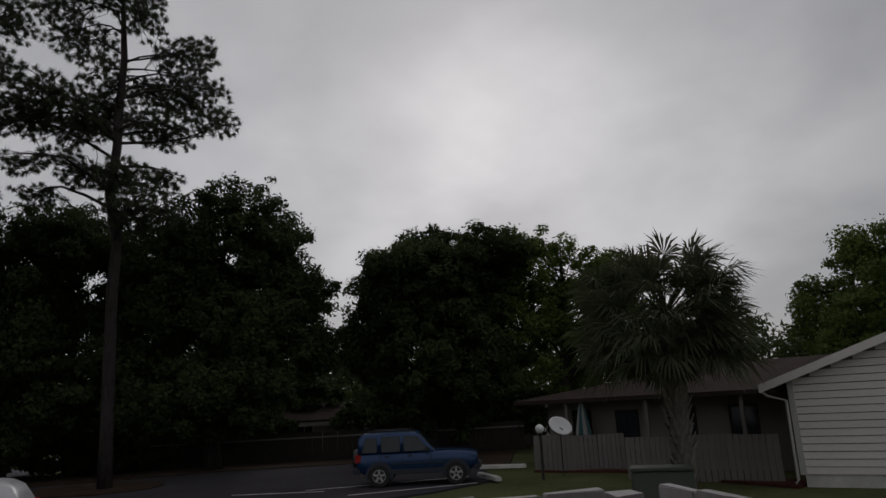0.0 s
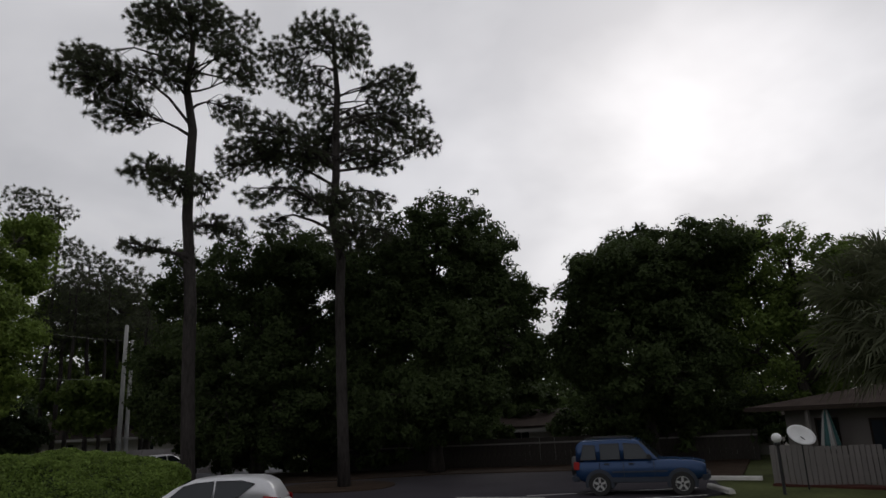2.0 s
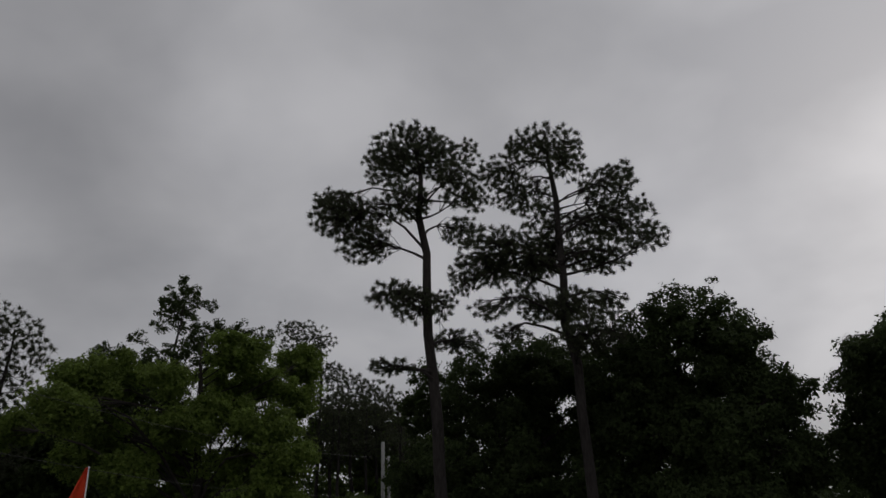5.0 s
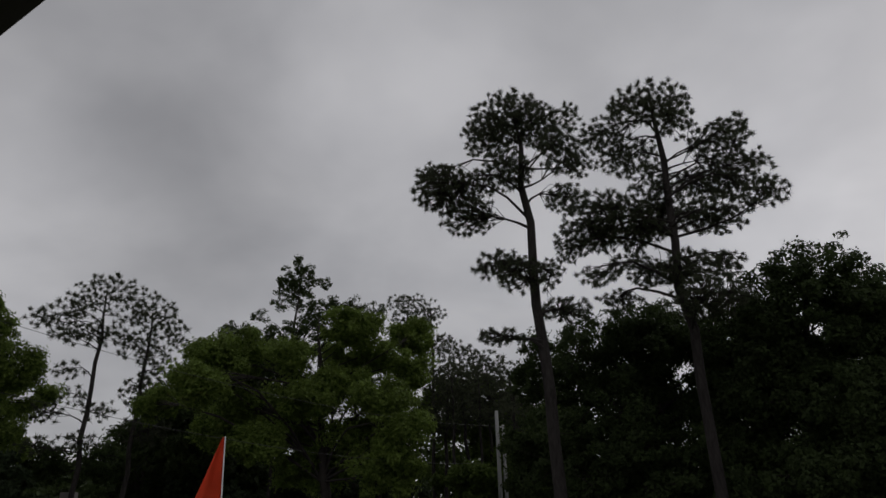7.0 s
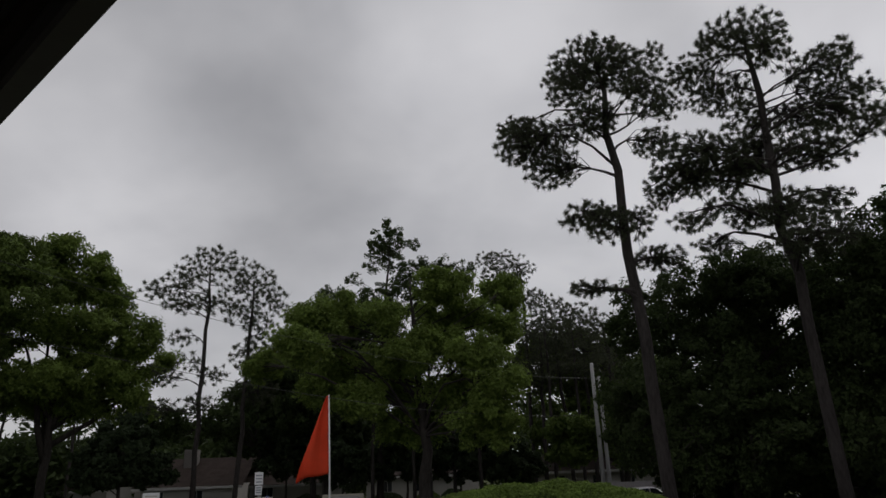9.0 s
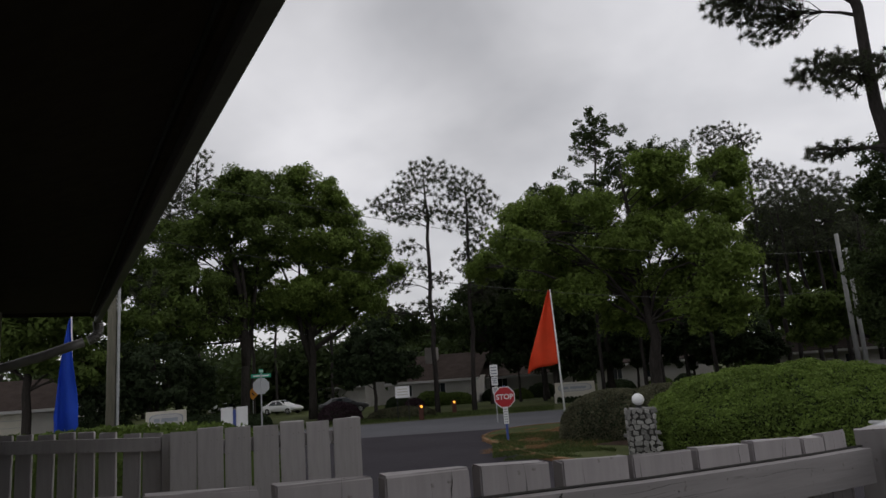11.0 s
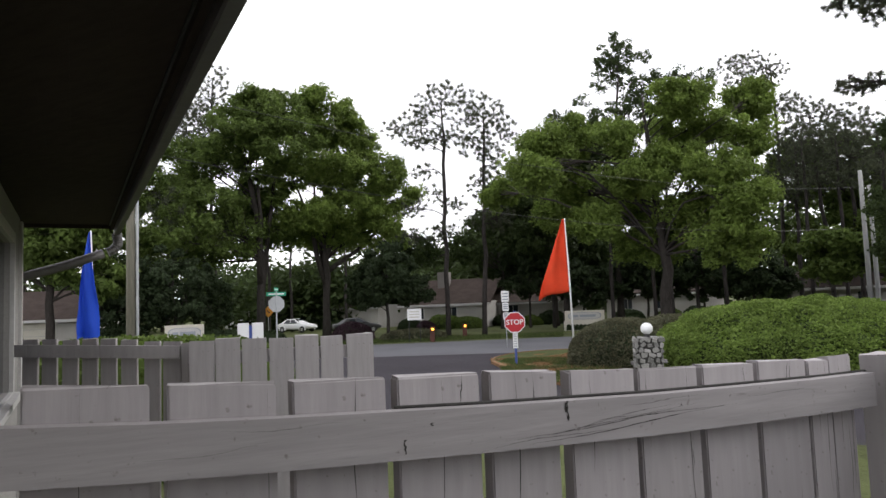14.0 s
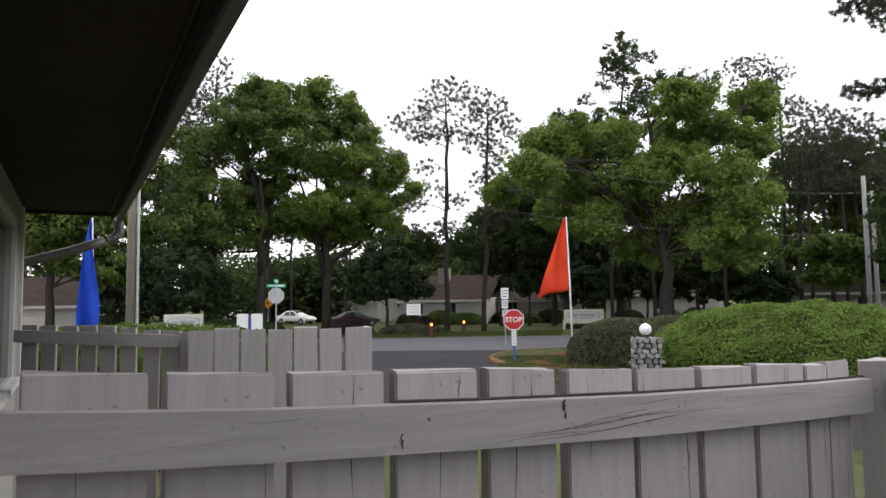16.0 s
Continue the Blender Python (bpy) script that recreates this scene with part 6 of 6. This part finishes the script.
def gable_roof(parent, L, D, eave, ridge, over, mat=ROOF, along_x=True, t=0.12, front=0.0):
    """Roof with its ridge along x (or along y), with overhang."""
    k = (ridge - eave) / (D / 2 if along_x else L / 2)
    if along_x:
        pr = [(-over, eave - k * over), (D / 2, ridge), (D + over, eave - k * over), (D + over, eave - k * over + t), (D / 2, ridge + t), (-over, eave - k * over + t)]
        a, b = [Vector((-over, y, z)) for y, z in pr], [Vector((L + over, y, z)) for y, z in pr]
    else:
        pr = [(-over, eave - k * over), (L / 2, ridge), (L + over, eave - k * over), (L + over, eave - k * over + t), (L / 2, ridge + t), (-over, eave - k * over + t)]
        a, b = [Vector((x, -over + front, z)) for x, z in pr], [Vector((x, D + over, z)) for x, z in pr]
    part("roof", prism(a, b), mat, parent)


W0, W1 = spot(-50.5, 30.5), spot(-69.0, 26.0)
mw, LW = frame_of(W0, W1)
wing = thing("bungalow", mw, "low taupe bungalow wing with a brown shingle roof", "house")
part("wall", box(0, LW, 0, 7.5, -0.1, 2.72), HOUSE_WALL, wing)
o, k = 1.0, 0.30
el, rz = 2.62, 3.75
part("roof", ([(-o, -o, el), (LW + 2, -o, el), (LW + 2, 8.5, el), (-o, 8.5, el), (5.5, 3.75, rz), (LW + 2, 3.75, rz), (-o, -o, el - 0.12), (LW + 2, -o, el - 0.12), (LW + 2, 8.5, el - 0.12), (-o, 8.5, el - 0.12)], [(0, 1, 5, 4), (2, 3, 4, 5), (3, 0, 4), (1, 2, 5), (0, 6, 7, 1), (3, 9, 6, 0), (6, 9, 8, 7)]), ROOF, wing)
for x in (1.5, 5.0, 8.5):
    part("porch_post", box(x - 0.06, x + 0.06, -0.9, -0.78, -0.05, 2.5), HOUSE_WALL, wing)
for x0, x1, z0, z1 in ((1.2, 2.1, 0.9, 2.15), (3.2, 4.2, 0.1, 2.1), (5.4, 6.5, 0.9, 2.15), (7.7, 8.7, 0.9, 2.15)):
    if x1 < LW:
        window_in(wing, x0, x1, z0, z1, 0.0, SOFFIT)
part("fascia", box(-1.0, LW + 1.0, -1.04, -1.004, 2.46, 2.62), SOFFIT, wing)

G0, G1 = spot(-68.4, 22.0), spot(-88, 22.4)
mg, LG = frame_of(G0, G1)
sided = thing("sided_house", mg, "house gable with cream horizontal siding and brown roof", "house")
EZ, SLOPE = 2.86, 0.36
part("wall", prism([Vector((x, 0.02, z)) for x, z in ((0.02, 0.3), (LG, 0.3), (LG, EZ), (LG / 2, EZ + SLOPE * LG / 2), (0.02, EZ))], [Vector((x, 9, z)) for x, z in ((0.02, 0.3), (LG, 0.3), (LG, EZ), (LG / 2, EZ + SLOPE * LG / 2), (0.02, EZ))]), HOUSE_WALL, sided)
part("foundation", box(0.05, LG, 0.03, 8.9, -0.2, 0.3), KERB, sided)
part("vent", box(2.0, 3.4, 0.0, 0.06, 0.03, 0.27), BLACK, sided, "dark foundation vent")
nb = 24
for i in range(nb):
    # Gaps bare the darker wall behind, its colour standing in for lap shadow lines.
    z0 = 0.28 + i * 0.20
    z1 = z0 + 0.178
    x0 = max(0.0, (z1 - EZ) / SLOPE)
    x1 = LG - x0
    if x1 - x0 < 0.5:
        break
    part("siding_board", prism([Vector((x0, -0.028, z0)), Vector((x1, -0.028, z0)), Vector((x1, -0.006, z1)), Vector((x0, -0.006, z1))], [Vector((x0, 0.018, z0)), Vector((x1, 0.018, z0)), Vector((x1, 0.018, z1)), Vector((x0, 0.018, z1))]), SIDING, sided)
part("corner_board", box(-0.06, 0.09, -0.045, 0.06, 0.26, EZ - 0.1), TRIM, sided)
gable_roof(sided, LG, 9, EZ + 0.02, EZ + 0.02 + SLOPE * LG / 2, 0.75, along_x=False, t=0.10, front=0.4)
ov = 0.75
part("rake_board", prism([Vector((x, -0.40, z)) for x, z in ((-ov, EZ - SLOPE * ov - 0.10), (LG / 2, EZ + SLOPE * LG / 2 - 0.10), (LG / 2, EZ + SLOPE * LG / 2 + 0.13), (-ov, EZ - SLOPE * ov + 0.13))], [Vector((x, -0.354, z)) for x, z in ((-ov, EZ - SLOPE * ov - 0.10), (LG / 2, EZ + SLOPE * LG / 2 - 0.10), (LG / 2, EZ + SLOPE * LG / 2 + 0.13), (-ov, EZ - SLOPE * ov + 0.13))]), SIDING, sided, "pale rake board")
part("downpipe", tube([(-0.7, -0.2, EZ - 0.34), (-0.6, -0.15, EZ - 0.45), (-0.13, -0.06, EZ - 0.6), (-0.13, -0.06, 0.12), (-0.2, -0.12, 0.05)], [0.04] * 5, 8), TRIM, sided)


def low_fence(a, b, n, top, seed, label):
    ob = thing("board_fence", Matrix.Identity(4), label, "fence", "bungalow fences")
    a, b = spot(*a), spot(*b)
    nrm = (b - a).normalized().cross(Vector((0, 0, 1)))
    nrm = nrm if nrm.dot(a) > 0 else -nrm
    board_run(ob, a, b, n, top, top, -0.05, FENCE_FAR, nrm, seed, 0.02)
    rail(ob, [Vector((p.x, p.y, top - 0.3)) for p in (a + nrm * 0.03, b + nrm * 0.03)], 0.089, 0.038, nrm, FENCE_FAR)
    rail(ob, [Vector((p.x, p.y, 0.4)) for p in (a + nrm * 0.03, b + nrm * 0.03)], 0.089, 0.038, nrm, FENCE_FAR)


low_fence((-49.1, 28.0), (-51.3, 27.2), 6, 1.30, 400, "grey board fence by the bungalow patio")
low_fence((-51.3, 27.2), (-56.2, 27.6), 14, 1.26, 420, "grey board fence by the bungalow patio")
low_fence((-56.2, 24.4), (-60.0, 23.6), 10, 1.28, 440, "grey board fence behind the palm")
low_fence((-60.1, 23.4), (-67.2, 22.6), 16, 1.33, 460, "grey board fence behind the palm")

dish = thing("satellite_dish", facing(-51.3, 26.4), "white satellite dish on a thin mast", "satellite dish")
part("mast", tube([(0, 0, -0.1), (0.0, 0, 1.7)], [0.025, 0.025], 8), BLACK, dish)
p = part("reflector", lathe([(0.02, 0.0), (0.2, 0.012), (0.38, 0.045), (0.48, 0.075), (0.48, 0.085), (0.38, 0.058), (0.02, 0.012)], 28), WHITE, dish, smooth=True)
p.location, p.rotation_euler, p.scale = (0, -0.05, high(-1.85, 26.4)), (radians(62), radians(20), radians(15)), (0.95, 0.72, 1)
p = part("arm", tube([(0, -0.05, 1.62), (0.1, -0.5, 1.55)], [0.018, 0.018], 6), BLACK, dish)

umb = thing("patio_umbrella", facing(-53.15, 28.6), "closed teal and white patio umbrella", "umbrella")
part("pole", tube([(0, 0, -0.05), (0, 0, 2.5)], [0.025, 0.025], 8), WHITE, umb)
for k in range(8):
    a0, a1 = 2 * math.pi * k / 8, 2 * math.pi * (k + 0.92) / 8
    pts = [(0.04, 2.52), (0.12, 2.2), (0.2, 1.7), (0.27, 1.25), (0.24, 1.1)]
    va = [(r * math.cos(a), r * math.sin(a), z) for r, z in pts for a in (a0, (a0 + a1) / 2, a1)]
    va = [(x * (1.25 if i % 3 == 1 else 1), y * (1.25 if i % 3 == 1 else 1), z) for i, (x, y, z) in enumerate(va)]
    vf = [(i * 3 + j, i * 3 + j + 1, i * 3 + j + 4, i * 3 + j + 3) for i in range(4) for j in range(2)]
    part("panel", (va, vf), TEAL if k % 2 else CANVAS, umb)

cabinet = thing("utility_cabinet", facing(-58.7, 18.4, 0.0), "grey-green utility cabinet on the lawn", "cabinet")
part("body", box(-0.72, 0.72, -0.4, 0.4, -0.1, 0.80, 0.04), GREEN_BOX, cabinet)
part("lid", box(-0.76, 0.76, -0.44, 0.44, 0.803, 0.88, 0.025), GREEN_BOX, cabinet)

# ---- palm ----


def palm(az, d, label, seed):
    rng = np.random.default_rng(seed)
    ob = thing("palm_tree", facing(az, d), label, "tree")
    H = 4.7
    part("trunk", tube([(0, 0, -0.2), (0.03, 0, H * 0.5), (0, 0, H)], [0.27, 0.25, 0.24], 14), BARK_PALE, ob, smooth=True)
    pieces = []
    for i in range(18):
        for k in range(9):
            a = 2 * math.pi * (k + 0.5 * (i % 2)) / 9 + rng.uniform(-0.1, 0.1)
            z = 0.35 + i * 0.235
            o = Vector((math.cos(a), math.sin(a), 0)); s = Vector((-math.sin(a), math.cos(a), 0))
            p0 = o * 0.23 + Vector((0, 0, z))
            tip = o * (0.36 + rng.uniform(-0.04, 0.06)) + Vector((0, 0, z + 0.30)) + s * rng.uniform(-0.1, 0.1)
            w = 0.085
            va = [tuple(p0 - s * w), tuple(p0 + s * w), tuple(p0 + o * 0.07), tuple(tip - s * 0.04), tuple(tip + s * 0.04), tuple(tip + o * 0.03)]
            pieces.append((va, [(0, 1, 4, 3), (1, 2, 5, 4), (2, 0, 3, 5), (3, 4, 5)]))
    part("leaf_base_lattice", joined(pieces), BARK_PALE, ob, "criss-cross old leaf bases")
    for green in (True, False):
        q, stems = [], []
        for i in range(150 if green else 26):
            a = rng.uniform(0, 2 * math.pi)
            el = math.asin(rng.uniform(-0.62, 0.97)) if green else rng.uniform(-1.2, -0.6)
            o = np.array([math.cos(a) * math.cos(el), math.sin(a) * math.cos(el), math.sin(el)])
            L = rng.uniform(0.8, 1.75) * (1 + 0.3 * math.cos(el)) if green else rng.uniform(0.4, 0.9)
            c0 = np.array([0, 0, H - 0.15 + 0.3 * max(0, math.sin(el))])
            hub = c0 + o * L + np.array([0, 0, -0.08])
            stems.append(tube([tuple(c0), tuple(c0 + o * L * 0.55 + (0, 0, 0.06)), tuple(hub)], [0.022, 0.016, 0.012], 4, False))
            s = np.cross(o, [0, 0, 1.0]); s /= np.linalg.norm(s) + 1e-6
            up = np.cross(s, o)
            roll = rng.normal() * 0.55
            s, up = s * math.cos(roll) + up * math.sin(roll), up * math.cos(roll) - s * math.sin(roll)
            for k in range(26):
                b = (k / 25 - 0.5) * 2 * 1.75
                dr = o * math.cos(b) + s * math.sin(b) * 0.95 + up * rng.uniform(-0.12, 0.22)
                ll = rng.uniform(0.9, 1.25) * (1 - 0.25 * abs(b) / 1.75)
                mid = hub + dr * ll * 0.55
                end = hub + dr * ll + np.array([0, 0, -(0.30 if green else 0.32) * rng.uniform(0.5, 1.4)])
                wv = np.cross(dr, up); wv /= np.linalg.norm(wv) + 1e-6
                wv *= 0.032
                q.append([hub, mid + wv, end, mid - wv])
        mat = PALM_LEAF if green else DRY_LEAF
        part("crown" if green else "dry_skirt", quads("fronds", np.array(q), mat), mat, ob)
        part("stalk", joined(stems), mat, ob)["kind"] = "stuff"
    return ob


palm(-60.4, 20.2, "cabbage palm with a shaggy fan crown", 91)

# ---- houses across the street and behind the oaks ----


def bungalow(a, b, depth, eave, ridge, label, wall=PALE_WALL, doors=(), windows=(), along_x=True, over=0.6, chimney=None):
    m, L = frame_of(spot(*a), spot(*b))
    ob = thing("bungalow", m, label, "house", "houses across the street")
    part("wall", box(0, L, 0, depth, -0.1, eave), wall, ob)
    gable_roof(ob, L, depth, eave, ridge, over, along_x=along_x)
    if not along_x:
        part("gable", prism([Vector((0.01, 0.003, eave - 0.002)), Vector((L - 0.01, 0.003, eave - 0.002)), Vector((L / 2, 0.003, ridge - 0.05))], [Vector((0.01, 0.2, eave - 0.002)), Vector((L - 0.01, 0.2, eave - 0.002)), Vector((L / 2, 0.2, ridge - 0.05))]), wall, ob)
    part("fascia", box(-over, L + over, -over - 0.04, -over - 0.005, eave - 0.42, eave - 0.2), TRIM, ob) if along_x else None
    for x0, x1, z0, z1 in windows:
        window_in(ob, x0, x1, z0, z1)
    for x0, x1, z1 in doors:
        p = part("garage_door", box(x0, x1, -0.03, 0.05, 0.02, z1, 0.01), CREAM, ob)
        for k in range(1, 4):
            part("panel_joint", box(x0 + 0.05, x1 - 0.05, -0.036, -0.031, z1 * k / 4 - 0.012, z1 * k / 4 + 0.012), INK, p)
    if chimney:
        part("chimney", box(chimney - 0.6, chimney + 0.6, depth * 0.3, depth * 0.3 + 1, eave, ridge + 0.9, 0.02), HOUSE_WALL, ob)
    return ob


bungalow((35.0, 72), (28.2, 69), 8, 2.6, 4.9, "pale bungalow with a brown shingle roof", windows=((1.0, 2.2, 0.9, 2.1), (4.6, 5.8, 0.3, 2.1)), chimney=3.5)
bungalow((28.0, 73), (20.0, 75), 9, 2.5, 4.6, "pale bungalow with a broad brown roof", windows=((2.0, 3.2, 0.9, 2.1),))
bungalow((18.4, 82), (11.2, 78), 8, 2.9, 4.1, "pale stucco house behind tree trunks", windows=((2.0, 3.2, 1.0, 2.2), (6.0, 7.2, 1.0, 2.2)))
bungalow((5.0, 72), (-6.5, 66), 8, 2.8, 4.6, "long pale house behind the hedge", windows=((2.0, 3.2, 1.0, 2.2), (6.0, 7.2, 1.0, 2.2), (9, 10.2, 1.0, 2.2)))
bungalow((47.6, 98), (43.6, 96), 8, 2.7, 5.0, "distant pale house with a brown roof", windows=((1, 2.4, 0.9, 2.1),))
bungalow((42.6, 88), (37.2, 80), 8, 2.6, 4.6, "pale house with a garage behind parked cars", doors=((3.5, 6.2, 2.1),), windows=((1.0, 2.2, 0.9, 2.1),))
bungalow((66.5, 66), (59.2, 62), 8, 2.6, 4.7, "house with a cream garage and reddish roof", doors=((1.0, 6.2, 2.2),))
bungalow((-29.0, 47), (-35.0, 46), 7, 2.2, 3.1, "pale building glimpsed behind the oaks", windows=((1.0, 2.2, 0.9, 2.0),))
bungalow((-45, 47), (-50, 46), 7, 2.2, 3.1, "pale building glimpsed behind the oaks", windows=((1.0, 2.2, 0.9, 2.0),))
wf = thing("board_fence", Matrix.Identity(4), "weathered board fence under the oaks", "fence")
a, b = spot(-14, 44), spot(-48.5, 41.5)
board_run(wf, a, b, 90, 1.55, 1.55, -0.05, BARK_OAK, (a + b).normalized(), 500, 0.005)
rail(wf, [Vector((p.x, p.y, 1.3)) for p in (a, b)], 0.089, 0.038, -(a + b).normalized(), FENCE_FAR)
wf2 = thing("board_fence", Matrix.Identity(4), "pale board fence at the edge of the grove", "fence")
a, b = spot(8, 60), spot(-9, 50)
board_run(wf2, a, b, 60, 1.7, 1.7, -0.05, FENCE, (a + b).normalized(), 620, 0.03)

# Grass tufts against the foot of the patio fence.
rng = np.random.default_rng(5)
tufts = []
for i in range(2600):
    az = rng.uniform(-5, 70)
    w = spot(az, 1.0)
    d = (1.19 + 0.12 + abs(rng.normal()) * 0.5) / max(0.3, w.dot(N1))
    base = np.array(w * d); base[2] = ground_z(base[0], base[1])
    h = rng.uniform(0.2, 0.85)
    t = base + np.array([rng.normal() * 0.12, rng.normal() * 0.12, h])
    s = rng.normal(size=3) * np.array([1, 1, 0]); s = s / (np.linalg.norm(s) + 1e-6) * 0.008
    tufts.append([base - s, base + s, t + s * 0.2, t - s * 0.2])
tagged(part("grass_tufts", quads("grass", np.array(tufts), BLADE), BLADE), "long grass blades behind the patio fence", "grass", kind="stuff")
